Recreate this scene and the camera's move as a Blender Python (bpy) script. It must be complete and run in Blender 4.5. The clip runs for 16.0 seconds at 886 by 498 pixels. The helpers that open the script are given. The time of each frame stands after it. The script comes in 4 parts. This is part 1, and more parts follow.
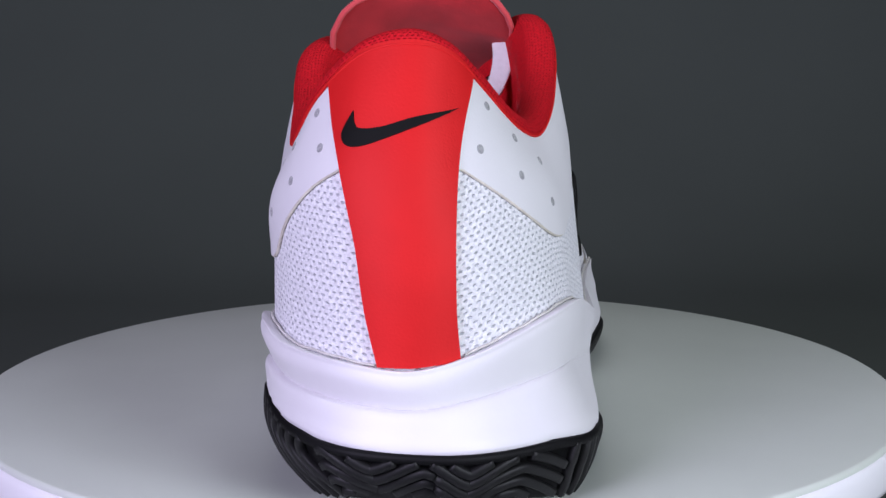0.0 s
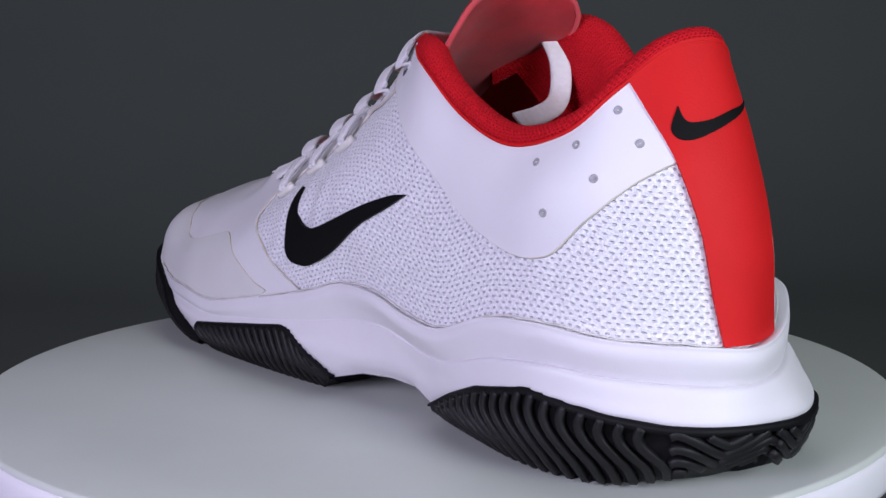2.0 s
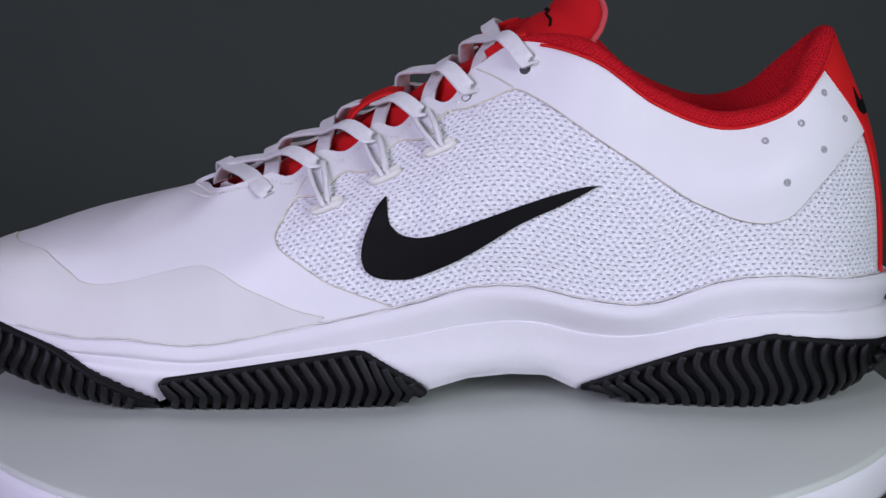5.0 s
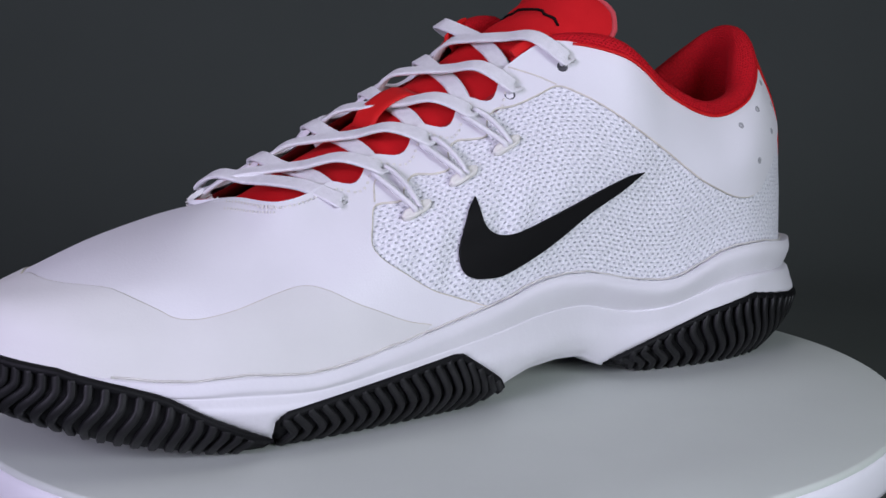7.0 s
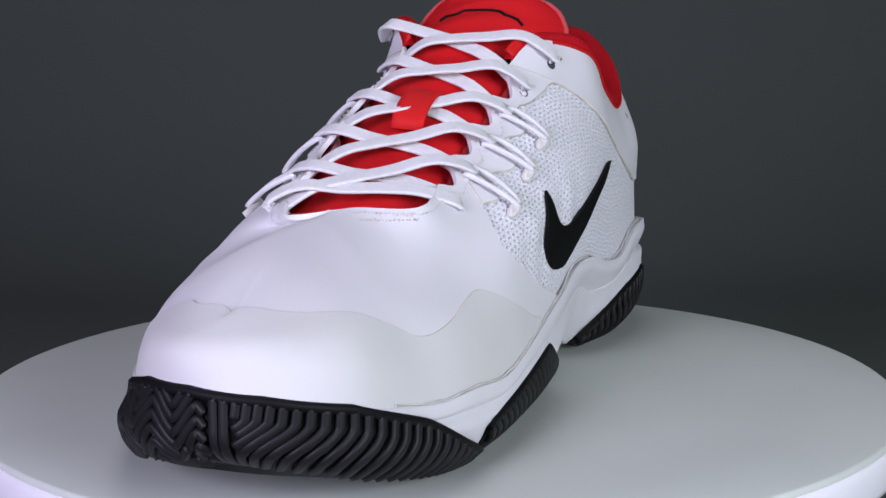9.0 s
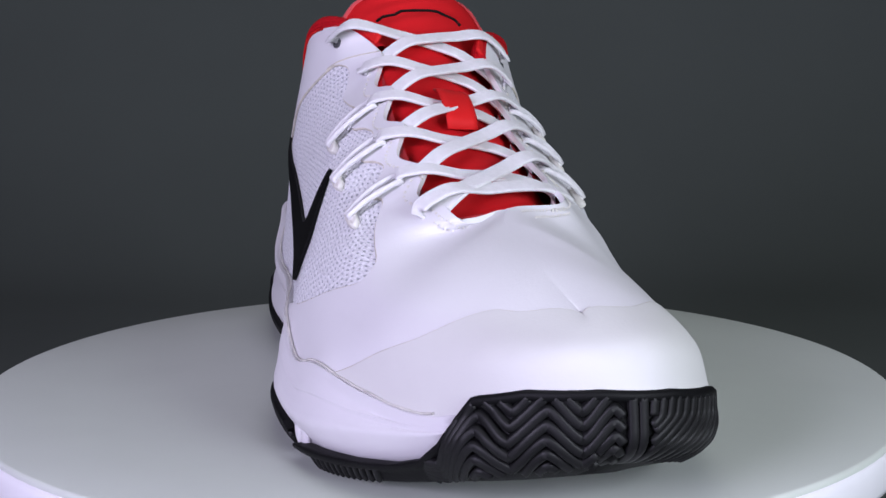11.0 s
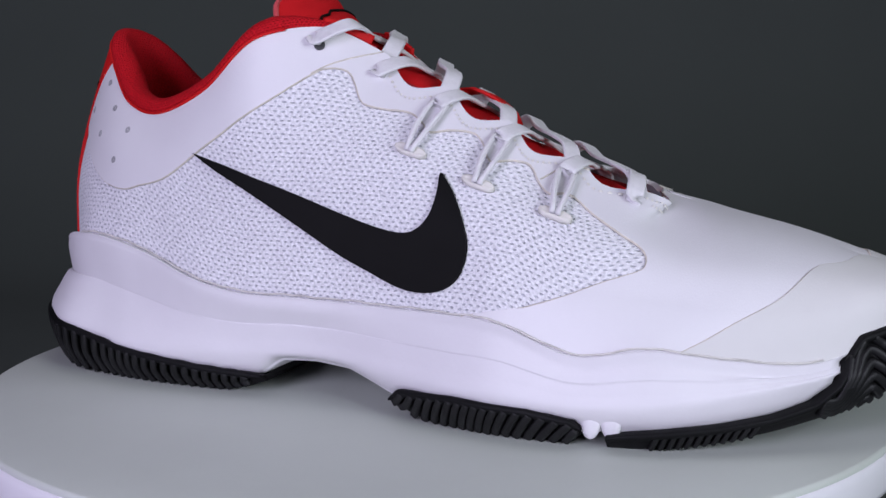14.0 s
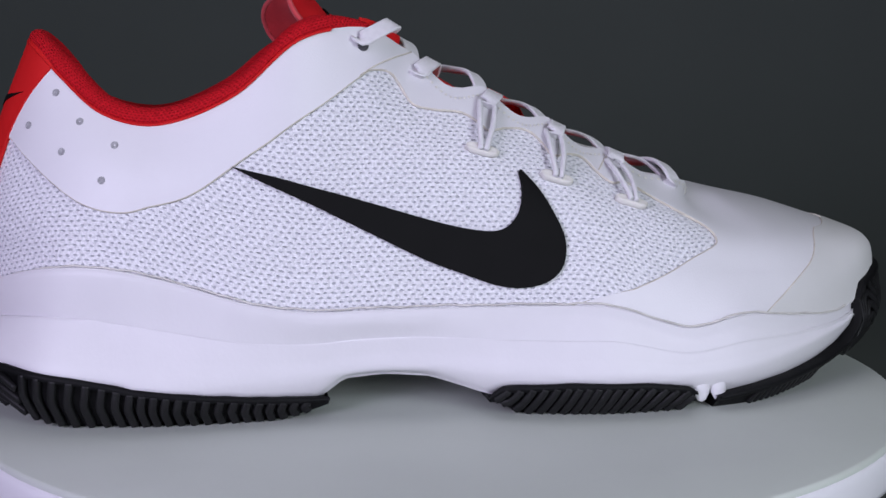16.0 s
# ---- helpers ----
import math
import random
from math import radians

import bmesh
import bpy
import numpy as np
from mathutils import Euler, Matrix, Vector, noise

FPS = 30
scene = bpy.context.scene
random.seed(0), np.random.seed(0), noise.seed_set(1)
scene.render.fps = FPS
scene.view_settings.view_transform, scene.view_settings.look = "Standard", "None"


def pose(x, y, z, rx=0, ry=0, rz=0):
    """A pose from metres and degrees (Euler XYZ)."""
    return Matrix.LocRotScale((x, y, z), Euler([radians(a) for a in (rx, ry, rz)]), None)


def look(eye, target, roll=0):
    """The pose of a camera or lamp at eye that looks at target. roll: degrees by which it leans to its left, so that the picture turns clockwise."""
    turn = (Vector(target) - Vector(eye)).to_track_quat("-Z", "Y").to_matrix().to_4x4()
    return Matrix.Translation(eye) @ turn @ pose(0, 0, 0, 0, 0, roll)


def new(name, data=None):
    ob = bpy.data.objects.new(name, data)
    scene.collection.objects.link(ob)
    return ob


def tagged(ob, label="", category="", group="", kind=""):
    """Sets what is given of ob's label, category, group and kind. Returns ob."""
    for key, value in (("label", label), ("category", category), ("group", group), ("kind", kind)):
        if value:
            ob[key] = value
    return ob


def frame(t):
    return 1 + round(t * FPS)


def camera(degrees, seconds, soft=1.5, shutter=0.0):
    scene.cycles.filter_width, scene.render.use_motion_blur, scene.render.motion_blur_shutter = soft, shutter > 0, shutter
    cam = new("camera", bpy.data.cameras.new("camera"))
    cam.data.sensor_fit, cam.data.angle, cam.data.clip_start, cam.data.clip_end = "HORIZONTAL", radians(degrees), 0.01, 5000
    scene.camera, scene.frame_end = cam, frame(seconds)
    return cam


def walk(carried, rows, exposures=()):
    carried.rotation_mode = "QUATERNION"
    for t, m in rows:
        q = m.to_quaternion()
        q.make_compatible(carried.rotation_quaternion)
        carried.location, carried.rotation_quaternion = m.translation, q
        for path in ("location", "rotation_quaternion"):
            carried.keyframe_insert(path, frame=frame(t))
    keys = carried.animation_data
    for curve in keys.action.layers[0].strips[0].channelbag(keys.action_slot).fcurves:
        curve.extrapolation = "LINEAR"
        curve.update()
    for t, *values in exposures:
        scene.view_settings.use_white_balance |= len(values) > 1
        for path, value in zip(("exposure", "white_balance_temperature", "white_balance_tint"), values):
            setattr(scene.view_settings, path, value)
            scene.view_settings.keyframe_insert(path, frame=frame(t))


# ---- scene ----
from mathutils.geometry import delaunay_2d_cdt

# ---- camera: it stands still while the turntable turns ----
cam = camera(34.5, 16.0, soft=1.5)
EYE = Vector((0.0, -0.463, 0.1167))
AIM = Vector((0.005, 0.98768, -0.15620))
CAM_POSE = look(EYE, EYE + AIM, -0.3)
EXPOSURE = [(0, 0.24), (1, 0.18), (2, 0.06), (3, -0.08), (4.5, -0.25), (5.5, -0.25), (7, -0.14), (8, 0.06), (9, 0.20), (10.3, 0.30), (11.5, 0.24), (12.5, 0.06), (14, -0.18), (15.5, -0.28), (16, -0.27)]
walk(cam, [(0.0, CAM_POSE), (16.0, CAM_POSE)], EXPOSURE)
TURN = 17.585  # degrees a second

# ---- light: two softboxes beside the camera, one overhead ----
world = bpy.data.worlds.new("studio")
scene.world = world
world.use_nodes = True
world.node_tree.nodes["Background"].inputs[0].default_value = (0.55, 0.56, 0.6, 1)
world.node_tree.nodes["Background"].inputs[1].default_value = 0.12


def softbox(name, eye, target, size, watts, colour):
    data = bpy.data.lights.new(name, "AREA")
    data.shape, data.size, data.size_y = "RECTANGLE", size[0], size[1]
    data.energy, data.color = watts, colour
    ob = new(name, data)
    ob.matrix_world = look(eye, target)
    return ob


softbox("softbox_left", (-0.46, -0.72, 0.27), (0, 0, 0.05), (0.34, 0.34), 4.75, (0.97, 0.90, 1.27))
softbox("softbox_right", (0.48, -0.64, 0.25), (0, 0, 0.05), (0.34, 0.34), 4.2, (0.90, 0.96, 1.09))
softbox("softbox_top", (0, 0.05, 0.95), (0, 0, 0), (0.5, 0.5), 1.1, (0.97, 0.97, 1.03))


# ---- materials ----
def material(name, colour, rough=0.5, metal=0.0, vary=0.06, scale=60.0, bump=0.0, bump_scale=900.0, spec=0.5, sheen=0.0, sub=0.0):
    m = bpy.data.materials.new(name)
    m.use_nodes = True
    nt = m.node_tree
    b = nt.nodes["Principled BSDF"]
    b.inputs["Roughness"].default_value = rough
    b.inputs["Metallic"].default_value = metal
    b.inputs["Specular IOR Level"].default_value = spec
    b.inputs["Sheen Weight"].default_value = sheen
    b.inputs["Subsurface Weight"].default_value = sub
    b.inputs["Subsurface Radius"].default_value = (0.004, 0.004, 0.004)
    tc = nt.nodes.new("ShaderNodeTexCoord")
    n1 = nt.nodes.new("ShaderNodeTexNoise")
    n1.inputs["Scale"].default_value, n1.inputs["Detail"].default_value = scale, 6
    nt.links.new(tc.outputs["Object"], n1.inputs["Vector"])
    ramp = nt.nodes.new("ShaderNodeMapRange")
    ramp.inputs["From Min"].default_value, ramp.inputs["From Max"].default_value = 0.3, 0.7
    ramp.inputs["To Min"].default_value, ramp.inputs["To Max"].default_value = 1 - vary, 1 + vary
    nt.links.new(n1.outputs["Fac"], ramp.inputs["Value"])
    mix = nt.nodes.new("ShaderNodeVectorMath")
    mix.operation = "SCALE"
    mix.inputs[0].default_value = colour
    nt.links.new(ramp.outputs[0], mix.inputs["Scale"])
    nt.links.new(mix.outputs[0], b.inputs["Base Color"])
    if bump:
        n2 = nt.nodes.new("ShaderNodeTexNoise")
        n2.inputs["Scale"].default_value, n2.inputs["Detail"].default_value = bump_scale, 4
        nt.links.new(tc.outputs["Object"], n2.inputs["Vector"])
        bp = nt.nodes.new("ShaderNodeBump")
        bp.inputs["Strength"].default_value, bp.inputs["Distance"].default_value = bump, 0.0005
        nt.links.new(n2.outputs["Fac"], bp.inputs["Height"])
        nt.links.new(bp.outputs[0], b.inputs["Normal"])
    return m


def knit(name, thread, gap, pitch_u, pitch_v, depth, hole, rough=0.8, sheen=0.12, spec=0.25, crease=0.0):
    """A woven cloth: rows of small holes, each row set off by half, on the UV map in metres."""
    m = bpy.data.materials.new(name)
    m.use_nodes = True
    nt = m.node_tree
    b = nt.nodes["Principled BSDF"]
    b.inputs["Roughness"].default_value = rough
    b.inputs["Sheen Weight"].default_value = sheen
    b.inputs["Specular IOR Level"].default_value = spec

    def maths(op, a, c=None):
        n = nt.nodes.new("ShaderNodeMath")
        n.operation = op
        for k, v in enumerate((a, c)):
            if v is None:
                continue
            if isinstance(v, (int, float)):
                n.inputs[k].default_value = v
            else:
                nt.links.new(v, n.inputs[k])
        return n.outputs[0]

    uv = nt.nodes.new("ShaderNodeUVMap")
    uv.uv_map = "cloth"
    wob = nt.nodes.new("ShaderNodeTexNoise")
    wob.inputs["Scale"].default_value = 160.0
    nt.links.new(uv.outputs[0], wob.inputs["Vector"])
    sep = nt.nodes.new("ShaderNodeSeparateXYZ")
    nt.links.new(uv.outputs[0], sep.inputs[0])
    w = maths("MULTIPLY", maths("SUBTRACT", wob.outputs["Fac"], 0.5), 0.9)
    uu = maths("ADD", maths("DIVIDE", sep.outputs[0], pitch_u), w)
    vv = maths("ADD", maths("DIVIDE", sep.outputs[1], pitch_v), w)
    row = maths("FLOOR", vv)
    shift = maths("MULTIPLY", maths("MODULO", maths("ABSOLUTE", row), 2.0), 0.5)
    fu = maths("SUBTRACT", maths("FRACT", maths("ADD", uu, shift)), 0.5)
    fv = maths("SUBTRACT", maths("FRACT", vv), 0.5)
    r2 = maths("ADD", maths("MULTIPLY", fu, maths("MULTIPLY", fu, 0.75)), maths("MULTIPLY", fv, fv))
    dist = maths("SQRT", r2)
    h = nt.nodes.new("ShaderNodeMapRange")
    h.interpolation_type = "SMOOTHSTEP"
    h.inputs["From Min"].default_value, h.inputs["From Max"].default_value = hole * 0.45, hole * 1.7
    nt.links.new(dist, h.inputs["Value"])
    fine = nt.nodes.new("ShaderNodeTexNoise")
    fine.inputs["Scale"].default_value, fine.inputs["Detail"].default_value = 2600.0, 3
    nt.links.new(uv.outputs[0], fine.inputs["Vector"])
    big = nt.nodes.new("ShaderNodeTexNoise")
    big.inputs["Scale"].default_value, big.inputs["Detail"].default_value = 420.0, 3
    nt.links.new(uv.outputs[0], big.inputs["Vector"])
    hole_amount = maths("MINIMUM", maths("ADD", h.outputs[0], maths("MULTIPLY", maths("SUBTRACT", big.outputs["Fac"], 0.45), 0.9)), 1.0)
    hole_amount = maths("MAXIMUM", hole_amount, 0.0)
    mix = nt.nodes.new("ShaderNodeMix")
    mix.data_type = "RGBA"
    nt.links.new(hole_amount, mix.inputs["Factor"])
    mix.inputs[6].default_value = (*gap, 1)
    mix.inputs[7].default_value = (*thread, 1)
    grain = nt.nodes.new("ShaderNodeMapRange")
    grain.inputs["From Min"].default_value, grain.inputs["From Max"].default_value = 0.35, 0.65
    grain.inputs["To Min"].default_value, grain.inputs["To Max"].default_value = 0.80, 1.08
    speck = nt.nodes.new("ShaderNodeTexNoise")
    speck.inputs["Scale"].default_value, speck.inputs["Detail"].default_value = 1100.0, 2
    nt.links.new(uv.outputs[0], speck.inputs["Vector"])
    nt.links.new(speck.outputs["Fac"], grain.inputs["Value"])
    tint = nt.nodes.new("ShaderNodeVectorMath")
    tint.operation = "SCALE"
    nt.links.new(mix.outputs[2], tint.inputs[0])
    nt.links.new(grain.outputs[0], tint.inputs["Scale"])
    nt.links.new(tint.outputs[0], b.inputs["Base Color"])
    height = maths("ADD", h.outputs[0], maths("MULTIPLY", fine.outputs["Fac"], 0.45))
    if crease:
        fold = nt.nodes.new("ShaderNodeTexNoise")
        fold.inputs["Scale"].default_value, fold.inputs["Detail"].default_value = 75.0, 2
        nt.links.new(uv.outputs[0], fold.inputs["Vector"])
        height = maths("ADD", height, maths("MULTIPLY", fold.outputs["Fac"], crease))
    bp = nt.nodes.new("ShaderNodeBump")
    bp.inputs["Strength"].default_value, bp.inputs["Distance"].default_value = 1.0, depth
    nt.links.new(height, bp.inputs["Height"])
    nt.links.new(bp.outputs[0], b.inputs["Normal"])
    return m


SYNTH = material("white_synthetic", (0.735, 0.725, 0.745), 0.5, vary=0.015, bump=0.12, bump_scale=1600)
MESH = knit("white_mesh", (0.82, 0.82, 0.855), (0.56, 0.57, 0.64), 0.0025, 0.00145, 0.00042, 0.155, crease=2.6)
FOAM = material("white_foam", (0.725, 0.71, 0.735), 0.55, vary=0.02, bump=0.1, bump_scale=700)
TOERUBBER = material("offwhite_rubber", (0.655, 0.65, 0.635), 0.6, spec=0.3, vary=0.02, bump=0.1, bump_scale=1200)
RED = material("red_synthetic", (0.58, 0.011, 0.012), 0.6, vary=0.05, bump=0.15, bump_scale=1500, spec=0.18)
REDKNIT = knit("red_lining", (0.56, 0.008, 0.016), (0.45, 0.005, 0.011), 0.0013, 0.0009, 0.0004, 0.18, sheen=0.0, spec=0.12)
REDCLOTH = material("red_tongue_cloth", (0.56, 0.009, 0.013), 0.8, vary=0.08, bump=0.35, bump_scale=2200, spec=0.15)
PINK = material("faded_red_felt", (0.40, 0.022, 0.028), 0.9, vary=0.2, scale=90, bump=0.3, bump_scale=1800, sheen=0.12, spec=0.15)
BIND = material("pink_felt_edge", (0.58, 0.07, 0.08), 0.9, vary=0.1, sheen=0.2, spec=0.1)
# One rubber in two tones: base darkened as groove shade, ribs kept lighter.
BLACK_SHADED = material("black_rubber_shaded", (0.0035, 0.0035, 0.004), 0.6, spec=0.18, vary=0.25, bump=0.2, bump_scale=900)
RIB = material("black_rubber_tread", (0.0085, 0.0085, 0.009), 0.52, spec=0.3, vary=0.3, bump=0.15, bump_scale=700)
TICK = material("black_film", (0.0045, 0.0045, 0.0045), 0.65, vary=0.1, spec=0.12)
LACE = material("white_lace", (0.74, 0.73, 0.745), 0.75, vary=0.05, scale=500, bump=0.5, bump_scale=2500, sheen=0.2)
GLUE = material("yellowed_glue", (0.64, 0.62, 0.585), 0.6, vary=0.16, scale=220)
CREAM = material("cream_glue_edge", (0.62, 0.58, 0.50), 0.6, vary=0.15, scale=300)
TAB = material("offwhite_tab", (0.72, 0.70, 0.65), 0.55, vary=0.05)
HOLE = material("dark_hole", (0.05, 0.05, 0.055), 0.8, vary=0.2)
DOT = material("grey_perforation", (0.33, 0.33, 0.34), 0.8, vary=0.3, scale=900)
PLATE = material("grey_plate", (0.59, 0.63, 0.575), 0.55, vary=0.03, scale=18, bump=0.05, bump_scale=500)
RIM = material("white_rim", (0.82, 0.81, 0.84), 0.4, vary=0.02)
PAPER = material("grey_paper", (0.085, 0.099, 0.089), 0.9, vary=0.03, scale=8)
DECK = material("dark_table", (0.10, 0.10, 0.105), 0.6, vary=0.1, scale=20)


# ---- mesh helpers ----
def mesh_part(name, verts, faces, mat, parent=None, label="", smooth=True, normals=None, uvs=None):
    me = bpy.data.meshes.new(name)
    me.from_pydata([tuple(map(float, v)) for v in verts], [], faces)
    if smooth:
        me.polygons.foreach_set("use_smooth", [True] * len(me.polygons))
    if uvs is not None:
        layer = me.uv_layers.new(name="cloth")
        idx = np.empty(len(me.loops), dtype=np.int32)
        me.loops.foreach_get("vertex_index", idx)
        layer.data.foreach_set("uv", np.asarray(uvs, dtype=np.float32)[idx].ravel())
    me.materials.append(mat)
    if normals is not None:
        me.normals_split_custom_set_from_vertices([tuple(map(float, n)) for n in normals])
    ob = new(name, me)
    if parent is not None:
        ob.parent = parent
    if label:
        tagged(ob, label)
    return ob


def grid_faces(nu, nv, wrap=False, flip=False, base=0):
    out = []
    for i in range(nu if wrap else nu - 1):
        for j in range(nv - 1):
            a, b = base + i * nv + j, base + ((i + 1) % nu) * nv + j
            f = (a, b, b + 1, a + 1)
            out.append(f[::-1] if flip else f)
    return out


def spline(points, n, closed=False):
    """n points at even parameter along a Catmull-Rom curve."""
    p = np.asarray(points, dtype=float)
    m = len(p)
    t = np.linspace(0, m if closed else m - 1, n, endpoint=not closed)
    i = np.minimum(t.astype(int), m - 1 if closed else m - 2)
    f = (t - i)[:, None]
    if closed:
        a, b, c, d = (p[(i + k) % m] for k in (-1, 0, 1, 2))
    else:
        q = np.vstack([2 * p[:1] - p[1:2], p, 2 * p[-1:] - p[-2:-1]])
        a, b, c, d = (q[i + k] for k in (0, 1, 2, 3))
    return 0.5 * (2 * b + (c - a) * f + (2 * a - 5 * b + 4 * c - d) * f ** 2 + (3 * b - a - 3 * c + d) * f ** 3)


def tube(name, path, radius, mat, parent, label="", sides=6, closed=False):
    p = np.asarray(path, dtype=float)
    n = len(p)
    tan = np.roll(p, -1, 0) - np.roll(p, 1, 0) if closed else np.gradient(p, axis=0)
    tan /= np.linalg.norm(tan, axis=1)[:, None] + 1e-12
    up = np.array([0.3, 0.2, 0.93])
    s = np.cross(tan, up)
    s /= np.linalg.norm(s, axis=1)[:, None] + 1e-9
    w = np.cross(s, tan)
    ang = np.linspace(0, 2 * np.pi, sides, endpoint=False)
    v = (p[:, None] + radius * (np.cos(ang)[None, :, None] * s[:, None] + np.sin(ang)[None, :, None] * w[:, None])).reshape(-1, 3)
    f = []
    for i in range(n if closed else n - 1):
        for k in range(sides):
            a, b = i * sides + k, ((i + 1) % n) * sides + k
            c, d = ((i + 1) % n) * sides + (k + 1) % sides, i * sides + (k + 1) % sides
            f.append((a, d, c, b))
    if not closed:
        f += [tuple(range(sides)), tuple(range((n - 1) * sides, n * sides))[::-1]]
    return mesh_part(name, v, f, mat, parent, label)


def ribbon(name, path, normal, width, thick, mat, parent, label="", profile=None):
    """A flat band with rounded edges along a path; normal is the side that shows, one vector or one a point."""
    p = np.asarray(path, dtype=float)
    n = len(p)
    tan = np.gradient(p, axis=0)
    tan /= np.linalg.norm(tan, axis=1)[:, None]
    nn = np.broadcast_to(np.asarray(normal, dtype=float), (n, 3)).copy()
    side = np.cross(tan, nn)
    side /= np.linalg.norm(side, axis=1)[:, None]
    nn = np.cross(side, tan)
    prof = profile or [(-0.5, 0), (-0.46, 0.4), (-0.3, 0.55), (-0.1, 0.42), (0.1, 0.42), (0.3, 0.55), (0.46, 0.4), (0.5, 0), (0.4, -0.5), (-0.4, -0.5)]
    k = len(prof)
    w = np.broadcast_to(np.asarray(width, dtype=float), (n,))
    v = np.concatenate([[p[i] + side[i] * a * w[i] + nn[i] * b * thick for a, b in prof] for i in range(n)])
    f = []
    for i in range(n - 1):
        for j in range(k):
            f.append((i * k + j, i * k + (j + 1) % k, (i + 1) * k + (j + 1) % k, (i + 1) * k + j))
    f += [tuple(range(k))[::-1], tuple(range((n - 1) * k, n * k))]
    return mesh_part(name, v, f, mat, parent, label)


# ---- the shoe's last: four lines round the shoe, from the heel by the left side, the toe and the right side, in millimetres ----
FEATHER = [(-5, -142, 37), (-20, -137, 38), (-34, -122, 39), (-41, -104, 41), (-43, -86, 39.6), (-43.5, -66, 33.2), (-43, -48, 34), (-43, -30, 38),
           (-43, -12, 38), (-44, 6, 33.2), (-45, 26, 28.8), (-46.5, 48, 24.6), (-47, 70, 21), (-46, 92, 22.6), (-42, 112, 23), (-34, 137, 28), (-18, 152, 32.5)]
FEATHER_B = [(-1, 154, 33.5), (16.2, 145.4, 30), (32, 127, 23.5), (43.5, 106, 24.8), (51.5, 86, 27.6), (54.5, 66, 25), (54, 44, 32), (51.5, 28, 33), (48.5, 8, 33),
             (46, -12, 33), (45, -30, 33), (44, -48, 33), (42, -66, 36), (37, -86, 42), (33, -104, 45.8), (25.5, -121, 45.4), (9.5, -136, 40.2)]
WAIST = [(-5, -140.6, 61), (-20, -136.2, 62), (-33, -122, 60), (-40.5, -104, 58), (-43, -86, 57), (-44.5, -66, 54), (-45, -48, 55), (-46, -30, 57),
         (-46, -11, 56), (-45, 6, 53), (-43.5, 26, 47), (-43.5, 47, 43), (-43, 70, 38), (-41, 92, 37), (-37.5, 110, 36), (-31.5, 133.5, 39), (-16.5, 148.6, 41.5)]
WAIST_B = [(1, 151.8, 41), (15.8, 142.8, 40), (29.5, 124.5, 37), (39, 105.5, 37.8), (44, 86, 39.5), (48, 66, 42), (48, 44, 48), (46.5, 28, 50), (44.5, 8, 52),
           (43, -12, 54), (42.5, -30, 55), (41.5, -48, 56), (39.5, -66, 56), (35.5, -86, 58), (31, -104, 61), (22.8, -120.5, 63), (8.6, -135.5, 63)]
SHOULDER = [(-5, -135.6, 85), (-20.5, -132, 84), (-32.8, -120, 78), (-40.3, -104, 74), (-42.6, -86, 70), (-43, -66, 73), (-44, -48, 75), (-43.6, -30, 76),
            (-43.3, -11, 72), (-41, 6, 68.5), (-39.8, 26, 61.5), (-37.5, 47, 55), (-31, 70, 53), (-28, 92, 50), (-26, 109.5, 48.3), (-22, 126.5, 47.2), (-12.5, 141.5, 46)]
SHOULDER_B = [(0, 146.5, 44.8), (10.2, 137, 45.4), (19.8, 120.6, 47.2), (27, 105.4, 49.2), (32.5, 87, 51.2), (37, 67, 57), (38, 45, 63), (37.5, 28, 69), (36.5, 8, 75),
              (36, -12, 79), (37, -30, 80), (38.6, -48, 79), (37.2, -66, 76), (33.6, -86, 73), (28, -104, 75), (18.8, -118, 80), (6.4, -129.8, 85)]
TOPLINE = [(-5, -124.6, 112.6), (-16.5, -121.8, 110.2), (-27, -115.2, 100.4), (-33, -105, 90.2), (-36.4, -86.5, 86.2), (-37.4, -66.5, 93.5), (-36.6, -48, 106.6), (-25, -28, 110.8),
           (-20, -12, 102), (-18, 5, 92), (-17, 25, 82), (-20, 48, 71.5), (-21, 66, 65.8), (-3, 75, 65.4), (2, 92, 61.2), (1, 112, 56.5), (-1, 127, 51.3)]
TOPLINE_B = [(-3, 137, 47.6), (-1, 127, 51.3), (1, 112, 56.5), (2, 92, 61.2), (-3, 75, 65.4), (13, 80, 64.6), (16, 50, 77), (17, 31, 87.5), (16, 11, 97),
             (15, -10, 107), (24, -27, 115.5), (32, -47, 113), (31.3, -66, 97), (26.3, -87, 88.6), (19.6, -103, 91.4), (10.8, -114.5, 101.6), (3.6, -121.6, 109.6)]
LINES = np.array([FEATHER + FEATHER_B, WAIST + WAIST_B, SHOULDER + SHOULDER_B, TOPLINE + TOPLINE_B]) / 1000.0
NRIB = LINES.shape[1]


def catmull(a, b, c, d, f):
    return 0.5 * (2 * b + (c - a) * f + (2 * a - 5 * b + 4 * c - d) * f ** 2 + (3 * b - a - 3 * c + d) * f ** 3)


def along(line, u):
    """A closed line of the last at rib numbers u."""
    u = np.asarray(u, dtype=float)
    i = np.floor(u).astype(int)
    f = (u - i)[..., None]
    return catmull(line[(i - 1) % NRIB], line[i % NRIB], line[(i + 1) % NRIB], line[(i + 2) % NRIB], f)


